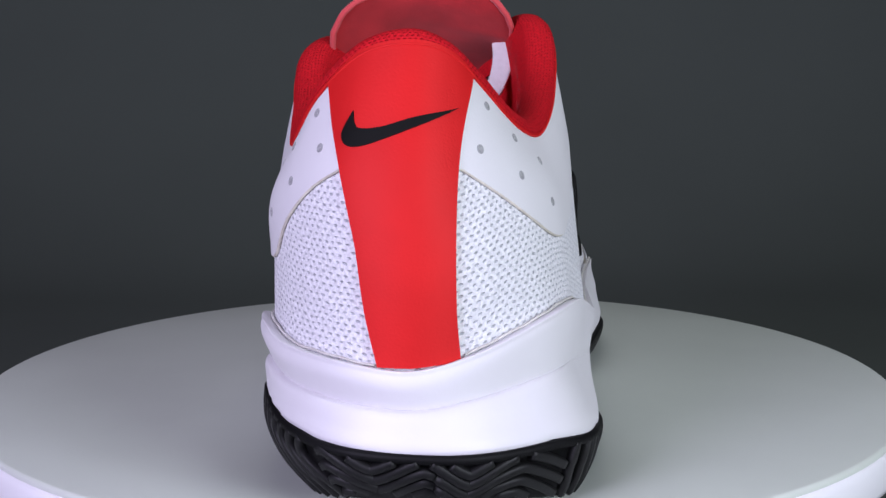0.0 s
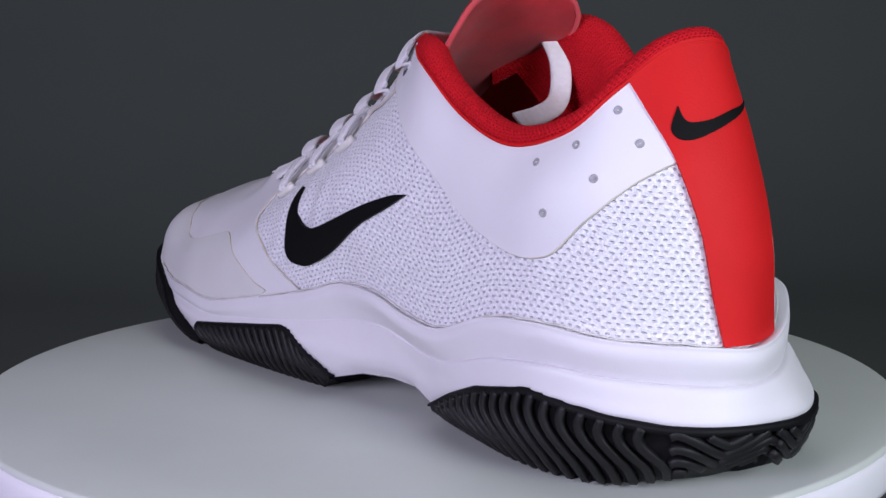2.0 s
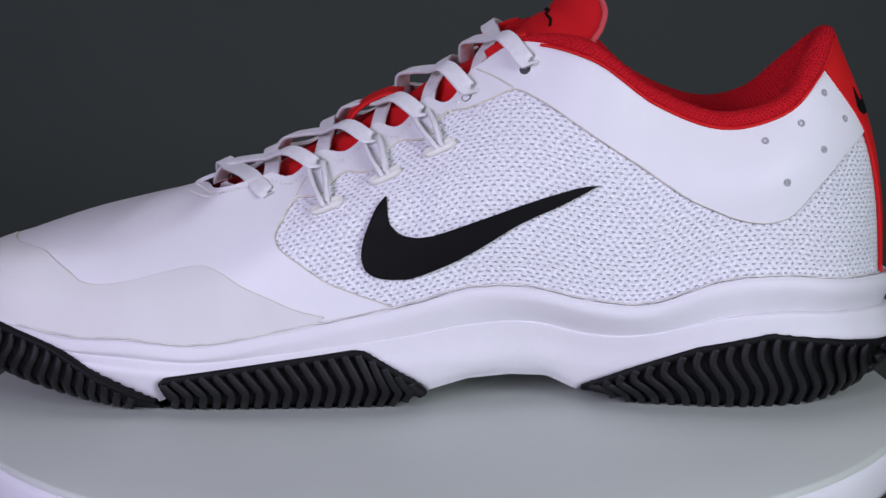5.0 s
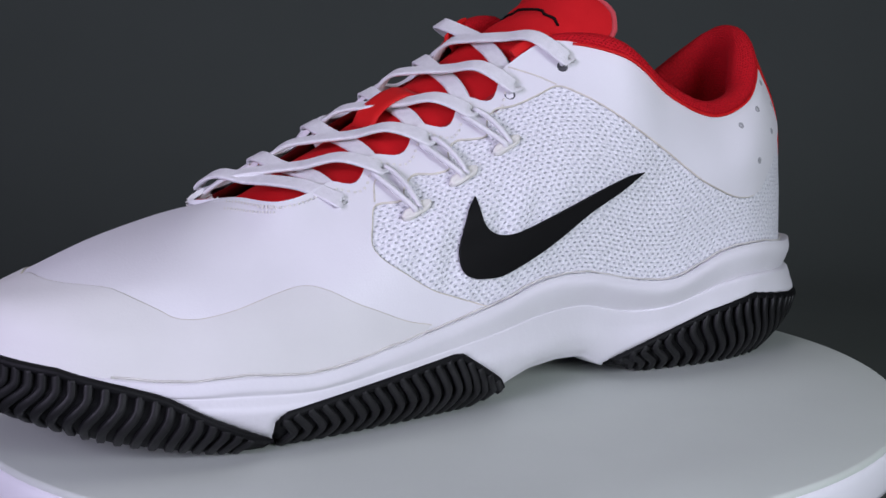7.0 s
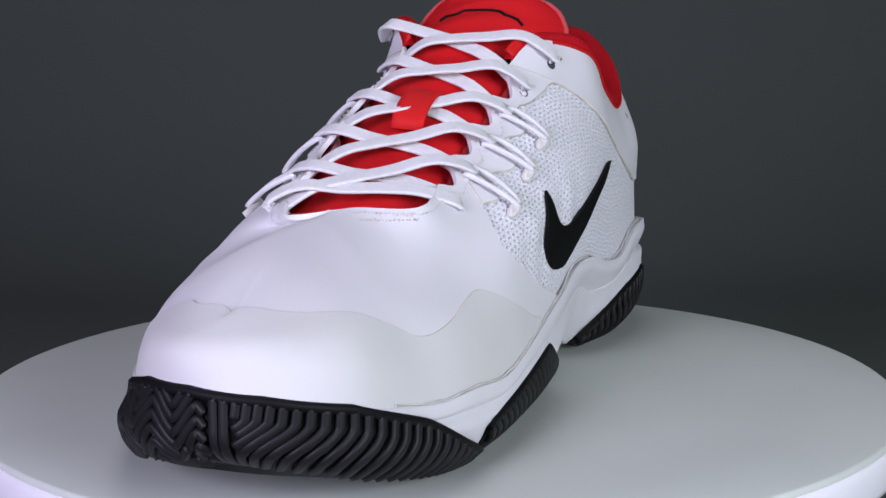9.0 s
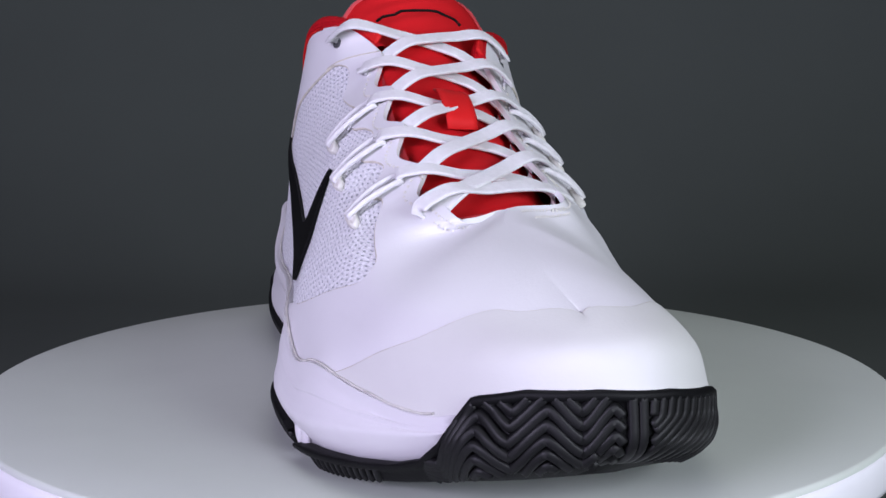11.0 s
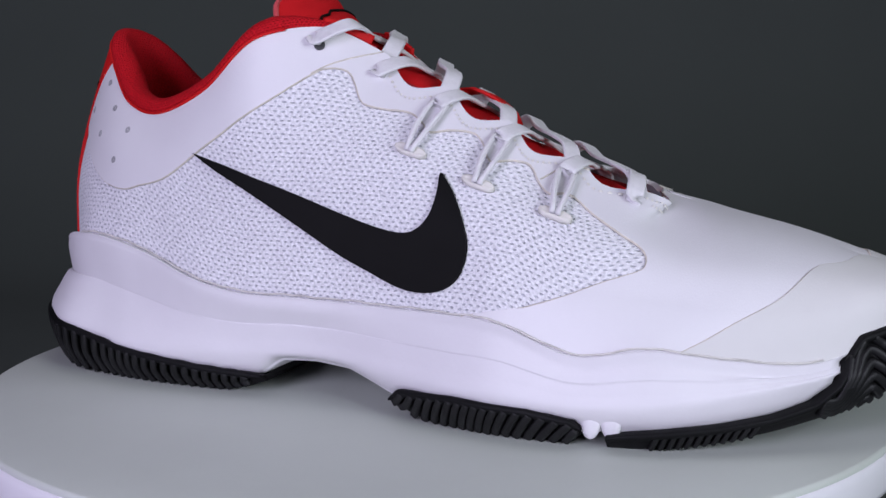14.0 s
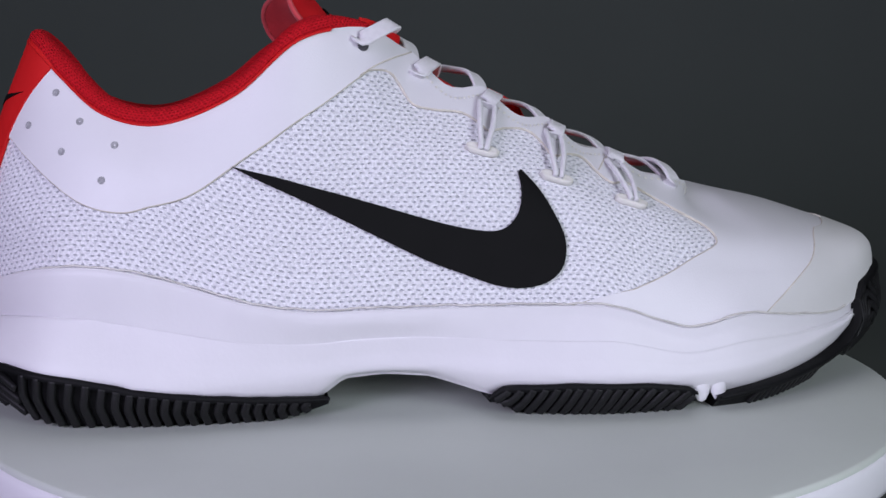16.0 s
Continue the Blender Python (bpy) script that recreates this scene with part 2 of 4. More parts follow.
def last(u, v):
    """The upper's surface: u rib number from the heel round by the left, v from the feather line (0) to the top line (1)."""
    u, v = np.broadcast_arrays(np.asarray(u, dtype=float), np.asarray(v, dtype=float))
    rows = [along(l, u) for l in LINES]
    over = 2 * rows[3] - rows[2]
    round_top = np.clip(4.4 - np.abs(u % NRIB - 17), 0, 1)
    over[..., 2] = over[..., 2] * (1 - round_top) + rows[2][..., 2] * round_top
    rows = [2 * rows[0] - rows[1]] + rows + [over]
    rows = np.stack(rows)
    t = np.clip(v, -0.2, 1.2) * 3
    j = np.clip(np.floor(t).astype(int), 0, 2)
    f = (t - j)[..., None]
    pick = lambda k: np.take_along_axis(rows, (j + k)[None, ..., None], 0)[0]
    return catmull(pick(0), pick(1), pick(2), pick(3), f)


def last_normal(u, v):
    e = 0.01
    du = last(np.asarray(u) + e, v) - last(np.asarray(u) - e, v)
    hi, lo = np.minimum(np.asarray(v, dtype=float) + e, 1.0), np.maximum(np.asarray(v, dtype=float) - e, 0.0)
    dv = last(u, hi) - last(u, lo)
    n = np.cross(dv, du)
    n = n / (np.linalg.norm(n, axis=-1)[..., None] + 1e-12)
    ridge = np.clip((np.asarray(v, dtype=float) - 0.55) / 0.45, 0, 1) * np.clip(4.2 - np.abs(np.asarray(u, dtype=float) % NRIB - 17), 0, 1)
    n[..., 0] *= 1 - ridge
    return n / (np.linalg.norm(n, axis=-1)[..., None] + 1e-12)


GU, GV = np.meshgrid(np.arange(0, NRIB, 0.05), np.linspace(0, 1, 81), indexing="ij")
GP = last(GU, GV)


def place(side, a, b, plane="yz"):
    """Rib and height of the surface point that has these two coordinates, in millimetres, on the left (-1) or right (1) side."""
    ok = (GU <= 17) if side < 0 else (GU >= 17)
    axes = {"yz": (1, 2), "xy": (0, 1), "xz": (0, 2)}[plane]
    d = (GP[..., axes[0]] - a / 1000) ** 2 + (GP[..., axes[1]] - b / 1000) ** 2 + np.where(ok, 0, 1e3)
    k = np.unravel_index(np.argmin(d), d.shape)
    return GU[k], GV[k]


def heel_place(x, z):
    d = (GP[..., 0] - x / 1000) ** 2 + (GP[..., 2] - z / 1000) ** 2 + np.where((GU < 3) | (GU > NRIB - 3), 0, 1e3)
    k = np.unravel_index(np.argmin(d), d.shape)
    u = GU[k]
    return (u - NRIB if u > NRIB / 2 else u), GV[k]


def patch(name, outline, lift, mat, parent, label="", du=0.16, dv=0.035, thick=0.0012, uvs=False):
    """A sheet glued on the last: the outline, in rib and height, is cut into small faces and laid on the surface."""
    k = 0.22
    ring = [Vector((u * k, v)) for u, v in outline]
    us, vs = [o[0] for o in outline], [o[1] for o in outline]
    fill = [Vector((a * k, b)) for a in np.arange(min(us) + du / 2, max(us), du) for b in np.arange(min(vs) + dv / 2, max(vs), dv)]
    n = len(ring)
    got = delaunay_2d_cdt(ring + fill, [(i, (i + 1) % n) for i in range(n)], [list(range(n))], 1, 1e-6)
    flat = np.array([(p.x / k, p.y) for p in got[0]])
    pos, nor = last(flat[:, 0], flat[:, 1]), last_normal(flat[:, 0], flat[:, 1])
    faces, count = [], {}
    for tri in got[2]:
        q = pos[tri[0]], pos[tri[1]], pos[tri[2]]
        turn = np.dot(np.cross(q[1] - q[0], q[2] - q[0]), nor[tri[0]])
        faces.append(tuple(tri) if turn > 0 else tuple(tri)[::-1])
        for i in range(3):
            e = tuple(sorted((tri[i], tri[i - 1])))
            count[e] = count.get(e, 0) + 1
    rim = [e for e, c in count.items() if c == 1]
    verts = list(pos + nor * lift)
    n = len(verts)
    normals = list(nor)
    low = {}
    for a, b in rim:
        for k in (a, b):
            if k not in low:
                low[k] = len(verts)
                verts += [pos[k] + nor[k] * lift, pos[k] + nor[k] * (lift - thick)]
                normals += [(0, 0, 0), (0, 0, 0)]
    for a, b in rim:
        faces.append((low[a], low[b], low[b] + 1, low[a] + 1))
    return mesh_part(name, verts, faces, mat, parent, label, normals=normals)


def fine_place(side, y, z):
    """place(), made exact by a few Newton steps."""
    u, v = place(side, y, z)
    for _ in range(4):
        p = last(u, v)
        r = np.array([y / 1000 - p[1], z / 1000 - p[2]])
        a = (last(u + 0.01, v) - p)[1:] / 0.01
        b = (last(u, v + 0.01) - p)[1:] / 0.01
        m = np.stack([a, b], 1)
        if abs(np.linalg.det(m)) < 1e-9:
            break
        d = np.clip(np.linalg.solve(m, r), -0.1, 0.1)
        u, v = u + d[0], float(np.clip(v + d[1], 0, 1))
    return float(u), v


def on_side(side, pts):
    return [fine_place(side, a, b) for a, b in pts]


# ---- set: deck, paper sweep ----
def sweep():
    prof = [(-3.0, -0.08), (0.55, -0.08)]
    for k in range(1, 13):
        a = math.radians(90 * k / 12)
        prof.append((0.55 + 0.35 * math.sin(a), 0.27 - 0.35 * math.cos(a)))
    prof += [(0.9, 2.4)]
    v, f = [], []
    for x in np.linspace(-2.2, 2.2, 9):
        v += [(x, y, z) for y, z in prof]
    f = grid_faces(9, len(prof), flip=False)
    ob = mesh_part("backdrop", v, f, PAPER)
    tagged(ob, "plain dark grey seamless paper backdrop", "backdrop", kind="structure")


sweep()


def slab(name, lo, hi, label, category):
    v = [(x, y, z) for x in (lo[0], hi[0]) for y in (lo[1], hi[1]) for z in (lo[2], hi[2])]
    f = [(0, 1, 3, 2), (4, 6, 7, 5), (0, 4, 5, 1), (2, 3, 7, 6), (0, 2, 6, 4), (1, 5, 7, 3)]
    tagged(mesh_part(name, v, f, WALL, smooth=False), label, category, kind="structure")


WALL = material("studio_paint", (0.42, 0.42, 0.43), 0.9, vary=0.04, scale=5)
slab("wall_left", (-2.3, -3.0, -0.08), (-2.2, 1.0, 2.4), "plain grey painted studio wall", "wall")
slab("wall_right", (2.2, -3.0, -0.08), (2.3, 1.0, 2.4), "plain grey painted studio wall", "wall")
slab("wall_back", (-2.3, -3.1, -0.08), (2.3, -3.0, 2.4), "plain grey painted studio wall", "wall")
slab("ceiling", (-2.3, -3.1, 2.4), (2.3, 1.0, 2.5), "plain grey painted studio ceiling", "ceiling")


# ---- turntable ----
def turntable():
    base = tagged(new("turntable"), "round white-rimmed turntable with a matt grey top", "turntable")
    r, n = 0.150, 128
    ang = np.linspace(0, 2 * np.pi, n, endpoint=False)

    def lathe(name, prof, mat, label=""):
        v = [(rr * math.cos(a), rr * math.sin(a), z) for a in ang for rr, z in prof]
        return mesh_part(name, v, grid_faces(n, len(prof), wrap=True), mat, base, label)

    top = [(r - 0.0012, -0.0012)] + [(r - 0.0012 - 0.0012 * (1 - math.cos(math.radians(a))), -0.0012 + 0.0012 * math.sin(math.radians(a))) for a in (30, 60, 90)]
    lathe("top_plate", [(r - 0.0012, -0.003)] + top + [(0.12, 0), (0.06, 0), (0.0005, 0)], PLATE, "matt grey top")
    lathe("rim", [(0.10, -0.014), (r - 0.003, -0.014), (r - 0.0008, -0.0132), (r, -0.011), (r, -0.004), (r - 0.0006, -0.0025), (r - 0.0012, -0.0018), (r - 0.004, -0.0016)], RIM, "glossy white rim")
    lathe("base", [(0.0005, -0.08), (0.09, -0.08), (0.094, -0.076), (0.094, -0.016), (0.09, -0.0135)], DECK, "dark base under the plate")
    return base


TABLE = turntable()

# ---- shoe ----
SHOE = tagged(new("tennis_shoe"), "white tennis shoe with red heel strip, collar and tongue", "shoe")


def build_upper():
    us, vs = np.arange(0, NRIB, 0.1), np.linspace(-0.12, 1, 50)
    uu, vv = np.meshgrid(us, vs, indexing="ij")
    low = np.interp(us, [7.9, 8.3, 12.2, 12.6, 21.6, 22.0, 25.7, 26.1], [0.995, 0.9, 0.9, 0.985, 0.985, 0.9, 0.9, 0.995])[:, None]
    vv = np.where(vv > 0, vv * low, vv)
    p = last(uu, np.maximum(vv, 0.0))
    under = np.minimum(vv, 0)[..., None]
    p = p + under * last_normal(uu, np.maximum(vv, 0.0)) * 0.05 + under * np.array([0, 0, 0.04])
    fold = np.exp(-((uu - 9.3) / 1.3) ** 2) * np.clip(vv * 3, 0, 1) * np.clip((0.75 - vv) * 4, 0, 1)
    p = p + last_normal(uu, np.maximum(vv, 0.0)) * (fold * 0.0007 * np.sin(p[..., 1] * 480 + p[..., 2] * 140))[..., None]
    seg = np.linalg.norm(np.diff(p, axis=0), axis=2)
    lu = np.concatenate([[0], np.cumsum(seg[:, 16])])[:, None] + 0 * vv
    lv = np.concatenate([np.zeros((len(us), 1)), np.cumsum(np.linalg.norm(np.diff(p, axis=1), axis=2), axis=1)], axis=1)
    mid = p.reshape(-1, 3)
    f = grid_faces(len(us), len(vs), wrap=True, flip=True)
    uvs = np.stack([lu, lv], 2).reshape(-1, 2)
    return mesh_part("upper", mid, f, MESH, SHOE, "open white mesh upper", uvs=uvs)


build_upper()

# ---- outer wall of the sole: its widest line, in millimetres ----
FLARE = [(-3, -148, 19), (-22, -143, 19), (-36, -127, 20), (-43.2, -106, 20), (-44, -86, 18), (-40.5, -66, 14), (-36.5, -48, 12), (-37.5, -30, 16),
         (-40.5, -12, 15), (-43.5, 6, 14), (-46, 26, 13), (-47.5, 48, 12), (-48, 70, 11), (-47, 92, 12), (-43, 113, 15), (-34.6, 136.8, 20), (-17.6, 152.5, 24)]
FLARE_B = [(-1.5, 154.5, 25), (18, 146.4, 23), (34, 129, 19), (47, 108, 15), (55.5, 87, 12), (59, 66, 11), (59.5, 45, 12), (56.5, 28, 12), (51, 8, 13),
           (46, -12, 15), (44, -30, 15), (44, -48, 13), (44.5, -66, 12), (44, -86, 12), (41.5, -104, 14), (35.4, -126.8, 17), (13.8, -145.2, 19)]
FLARE_LINE = np.array(FLARE + FLARE_B) / 1000.0


def ground(y):
    """Underside of the sole: flat, with the toe sprung up and the heel a little rounded."""
    y = np.asarray(y) * 1000
    return (np.clip((y - 88) / 70, 0, 1) ** 1.6 * 16.5 + np.clip((-y - 112) / 33, 0, 1) ** 2 * 6.0) / 1000


def arch(y):
    """How far the foam's underside lies above the ground between heel and forefoot."""
    y = np.asarray(y) * 1000
    return np.interp(y, [-60, -44, -36, -25, -12, 2, 12], [4, 5.5, 11, 12, 11, 6.5, 4]) / 1000


def outward(u):
    q = along(FLARE_LINE, np.asarray(u) + 0.05) - along(FLARE_LINE, np.asarray(u) - 0.05)
    n = np.stack([-q[..., 1], q[..., 0], 0 * q[..., 0]], -1)
    n = n / np.linalg.norm(n, axis=-1)[..., None]
    return n


def sole_rows(u):
    """Rows of the foam wall at rib u, from the lip down to the middle of the underside."""
    f, e = along(LINES[0], u), along(FLARE_LINE, u)
    out = outward(u)
    g = ground(e[..., 1]) + arch(e[..., 1]) * np.where(e[..., 0] < 0, 0.80, 1.0)
    lf = np.interp(e[..., 1], [-0.11, -0.07, 0.0, 0.11, 0.14], [0.95, 0.7, 0.52, 0.5, 0.3])[..., None]
    lip = f + out * 0.0038 * lf
    waist_z = f[..., 2] * 0.56 + e[..., 2] * 0.44
    hf = np.clip((-e[..., 1:2] - 0.05) / 0.05, 0, 1)
    k = 0.55 - 0.33 * hf
    start = np.where(e[..., :1] < 0, 0.072, 0.104)
    step = np.clip((-e[..., 1:2] - start) / 0.03, 0, 1)
    mid = f * (1 - k) + e * k + out * 0.0006
    mid[..., 2] = waist_z
    groove = mid - out * 0.0004 * step
    groove[..., 2] -= 0.0006
    ledge = mid + out * 0.0016 * step
    ledge[..., 2] -= 0.0013
    belly = mid * 0.5 + e * 0.5 + out * 0.0009 * step
    low = e.copy()
    bot = e - out * 0.0035
    bot[..., 2] = np.minimum(g + 0.0015, e[..., 2] - 0.002)
    und = e - out * 0.009
    und[..., 2] = np.minimum(g, e[..., 2] - 0.003)
    spine = e.copy()
    spine[..., 0] = np.interp(e[..., 1], [-0.14, -0.03, 0.06, 0.15], [-0.003, 0.001, 0.004, 0.005])
    spine[..., 1] = np.clip(e[..., 1], -0.125, 0.14)
    spine[..., 2] = ground(spine[..., 1]) + arch(spine[..., 1])
    lip_in = f - out * 0.004
    lip_in[..., 2] -= 0.001
    top = f + out * 0.0030 * lf
    top[..., 2] += 0.0012 * lf[..., 0]
    lip2 = f + out * 0.0040 * lf
    lip2[..., 2] -= 0.003
    return np.stack([lip_in, top, lip, lip2, mid, groove, ledge, belly, low, bot, und, spine], -2)


def build_midsole():
    us = np.arange(0, NRIB, 0.1)
    rows = sole_rows(us)
    fine = np.stack([spline(r, 67) for r in rows])
    cover = np.full(len(us), -1.0)
    for table in (HEEL_TOP, FORE_L_TOP, TOE_TOP, FORE_R_TOP):
        for turn in (0, NRIB):
            cover = np.maximum(cover, np.interp(us - turn, [t[0] for t in table], [t[1] for t in table], left=-1, right=-1))
    sunk = np.clip((cover[:, None] / 1000 - 0.0004 - fine[..., 2]) / 0.0012, 0, 1)
    fine = fine - outward(us)[:, None] * (sunk * 0.0052)[..., None]
    f = grid_faces(len(us), 67, wrap=True)
    return mesh_part("midsole", fine.reshape(-1, 3), f, FOAM, SHOE, "thick white foam midsole")


def glue_line(u0, u1):
    """The thin uneven bead of glue where the foam's lip meets the upper."""
    us = np.arange(u0, u1, 0.05)
    f, out = along(LINES[0], us), outward(us)
    wave = 0.00022 * np.sin(us * 9.1) * np.sin(us * 3.7 + 1)
    proud = np.interp(us, [8.4, 9.2, 10.6, 11.6, 19.8, 21.0, 24.4, 25.2], [0.6, 1.2, 1.2, 1.7, 1.7, 1.2, 1.2, 0.6]) / 1000
    path = f + out * proud[:, None]
    path[:, 2] += 0.0011 + wave
    tube("glue_line", path, 0.00032, GLUE, MIDSOLE, "cream line of glue", sides=5)




def wall_point(u, z, lift=0.0):
    """A point of the foam wall at rib u and height z."""
    e, f, out = along(FLARE_LINE, u), along(LINES[0], u), outward(u)
    g = ground(e[..., 1])
    k = np.clip((z - e[..., 2]) / (f[..., 2] - e[..., 2]), 0, 1)[..., None]
    p = e * (1 - k) + f * k
    d = np.clip((e[..., 2] - z) / (e[..., 2] - g + 1e-6), 0, 1)[..., None]
    heel = np.clip((-e[..., 1:2] - 0.09) / 0.03, 0, 1)
    p = p - out * np.where(e[..., :1] < 0, 0.0105, 0.0055) * d ** (2.4 - 0.5 * heel) + out * lift
    p[..., 2] = z
    return p


def rib_at(side, y):
    u = np.arange(0, 17.01, 0.02) if side < 0 else np.arange(17, NRIB + 0.01, 0.02)
    return u[np.argmin(abs(along(FLARE_LINE, u)[:, 1] - y / 1000))]


def foot_of(top, us, taper):
    """Underside of a rubber piece: the ground, drawn up to the top edge over taper ribs at its two ends."""
    us = np.asarray(us, dtype=float)
    g = ground(along(FLARE_LINE, us)[..., 1])
    zt = np.interp(us, [t[0] for t in top], [t[1] for t in top]) / 1000 - 0.0022
    k = np.zeros_like(us)
    for end, length in zip((top[0][0], top[-1][0]), taper):
        if length:
            k = np.maximum(k, np.clip(1 - np.abs(us - end) / length, 0, 1) ** 1.8)
    return g + np.maximum(zt - g, 0) * k


def outsole_piece(name, u0, u1, top, label, n=90, lift=0.0012, taper=(0, 0), recess=0.0017):
    """A rubber shell: wall from its top edge to the ground, then the underside to the middle line. top: (rib, height in mm)."""
    us = np.linspace(u0, u1, n)
    tu = [t[0] for t in top]
    zt = np.interp(us, tu, [t[1] for t in top]) / 1000
    g = foot_of(top, us, taper)
    raised = g - ground(along(FLARE_LINE, us)[:, 1])
    rim = np.minimum(0.0019, np.maximum(zt - g, 0.001) * 0.3)
    rows = [wall_point(us, zt, -0.002), wall_point(us, zt + 0.0002, lift - 0.0007), wall_point(us, zt - 0.0004, lift)]
    rows += [wall_point(us, zt - rim, lift), wall_point(us, zt - rim * 1.25, lift - recess)]
    for k in (0.25, 0.5, 0.75, 0.92, 1.0):
        rows.append(wall_point(us, (zt - rim * 1.25) * (1 - k) + g * k, lift - recess))
    edge = rows[-1]
    spine = edge.copy()
    spine[:, 0] = np.interp(edge[:, 1], [-0.14, -0.03, 0.06, 0.15], [-0.003, 0.001, 0.004, 0.005])
    spine[:, 1] = np.clip(edge[:, 1], -0.125, 0.14)
    spine[:, 2] = ground(spine[:, 1]) + raised
    rows.append(edge * 0.6 + spine * 0.4)
    rows[-1][:, 2] = ground(rows[-1][:, 1]) + raised
    rows.append(spine)
    inner = spine.copy()
    inner[:, 2] += 0.006
    rows.append(inner)
    v = np.stack(rows, 1)
    f = grid_faces(n, v.shape[1])
    k = v.shape[1]
    f += [tuple(range(k))[::-1], tuple(range((n - 1) * k, n * k))]
    return mesh_part(name, v.reshape(-1, 3), f, BLACK_SHADED, SHOE, label)


HEEL_TOP = [(rib_at(1, y) - NRIB, z) for y, z in ((-41, 6.8), (-64, 8.3), (-81, 10), (-99, 12.3), (-116, 16), (-135, 18.6))]
HEEL_TOP += [(0, 19)] + [(rib_at(-1, y), z) for y, z in ((-137, 20), (-125, 21.5), (-102, 25), (-80, 20.5), (-63, 14.2), (-46, 6.7))]
FORE_L_TOP = [(rib_at(-1, y), z) for y, z in ((1, 6), (4, 9), (20, 19.6), (24, 20), (80, 11.8), (82, 10))]
TOE_TOP = [(rib_at(-1, y), z) for y, z in ((83.5, 4), (100, 12), (115, 20.5), (138, 29.5))] + [(16, 33.5), (17, 35)] + [(rib_at(1, y), z) for y, z in ((148, 34.2), (139.5, 31), (136.8, 26), (133.5, 19), (128.5, 13.5), (119, 9.8), (106, 7.6), (81, 5), (76, 4))]
FORE_R_TOP = [(rib_at(1, y), z) for y, z in ((69, 6), (66, 8), (53, 9.9), (29, 10.4), (10, 9.4), (6, 6))]
MIDSOLE = build_midsole()
glue_line(0.6, 14.6)
glue_line(18.9, 33.2)
OUTSOLE_HEEL = outsole_piece("heel_outsole", HEEL_TOP[0][0], HEEL_TOP[-1][0], HEEL_TOP, "black rubber heel outsole with wavy ribs", 140, taper=(1.0, 0.9))
OUTSOLE_L = outsole_piece("forefoot_outsole", FORE_L_TOP[0][0], FORE_L_TOP[-1][0], FORE_L_TOP, "black rubber forefoot outsole pad", taper=(0.6, 0.15))
OUTSOLE_TOE = outsole_piece("toe_outsole", TOE_TOP[0][0], TOE_TOP[-1][0], TOE_TOP, "black rubber toe outsole with wavy ribs", 140, 0.0031, recess=0.0014)
OUTSOLE_R = outsole_piece("forefoot_outsole", FORE_R_TOP[0][0], FORE_R_TOP[-1][0], FORE_R_TOP, "black rubber forefoot outsole pad", taper=(0.2, 0.5))

# ---- overlays ----
LEFT_MESH = [(-131.7, 83.5), (-124, 77), (-116, 69), (-107.8, 60.5), (-103, 58.4), (-97, 58), (-90, 59.5), (-79, 64), (-62.6, 74.5), (-45.8, 85.5), (-32, 94.5),
             (-25.3, 97), (-19, 94.5), (-10, 91), (-5, 90), (-1, 86.5), (1, 82.5), (5.3, 81.5), (10, 81), (14, 78), (16, 73.5), (21, 72), (26.5, 71.8), (31, 68.5), (34, 65),
             (41.2, 64), (44.5, 59.5), (47.2, 53), (43.1, 47.8), (33, 41), (22, 36.5)]
RIGHT_MESH = [(-130.9, 82.8), (-124, 75.5), (-112, 66), (-105, 63.5), (-98, 63), (-91, 64.8), (-80.7, 67.5), (-66, 77), (-54.7, 84.5), (-40, 94), (-29.2, 101),
              (-25, 103), (-19, 102), (-16, 98), (-12.3, 92.3), (-5, 90.5), (3, 89.5), (8, 86.5), (11, 84), (17, 84.5), (24, 83.5), (28, 80), (31, 76), (37, 76), (42, 74.5),
              (46, 70), (50, 67), (55.6, 66.6), (64, 61.5), (72, 57), (79.1, 53), (81.6, 49.5), (79, 47), (66, 42.5), (50, 37)]


def smooth_line(pts, n):
    return [tuple(q) for q in spline(pts, n)]


def near_rib(side, p):
    d = ((GP - np.array(p) / 1000) ** 2).sum(2) + np.where((GU <= 17) == (side < 0), 0, 1e3)
    return GU[np.unravel_index(np.argmin(d), d.shape)]


EYE_L = [(-30.8, -29.6, 105.4), (-27.1, -11.8, 97.1), (-25.7, 3.4, 89.0), (-24.2, 18.9, 80.6), (-25.5, 35.5, 73.2), (-28.5, 51.2, 66.4)]
EYE_R = [(25.6, -30.0, 111.2), (21.0, -10.0, 100.6), (23.6, 11.9, 91.9), (24.9, 32.3, 82.8), (23.5, 52.5, 73.3), (21.3, 72.5, 64.2)]
TABS_L = sorted(near_rib(-1, p) for p in EYE_L)
TABS_R = sorted(near_rib(1, p) for p in EYE_R)


def throat(u):
    """Height of the eyestay's edge: a tab at each eyelet, hollows between."""
    for tabs in (TABS_L[1:], TABS_R[:-1]):
        if tabs[0] < u < tabs[-1]:
            k = max(i for i in range(len(tabs)) if tabs[i] <= u)
            f = (u - tabs[k]) / (tabs[k + 1] - tabs[k])
            return 1.0 - 0.065 * (0.5 - 0.5 * math.cos(2 * math.pi * f)) ** 0.8
    return 1.0


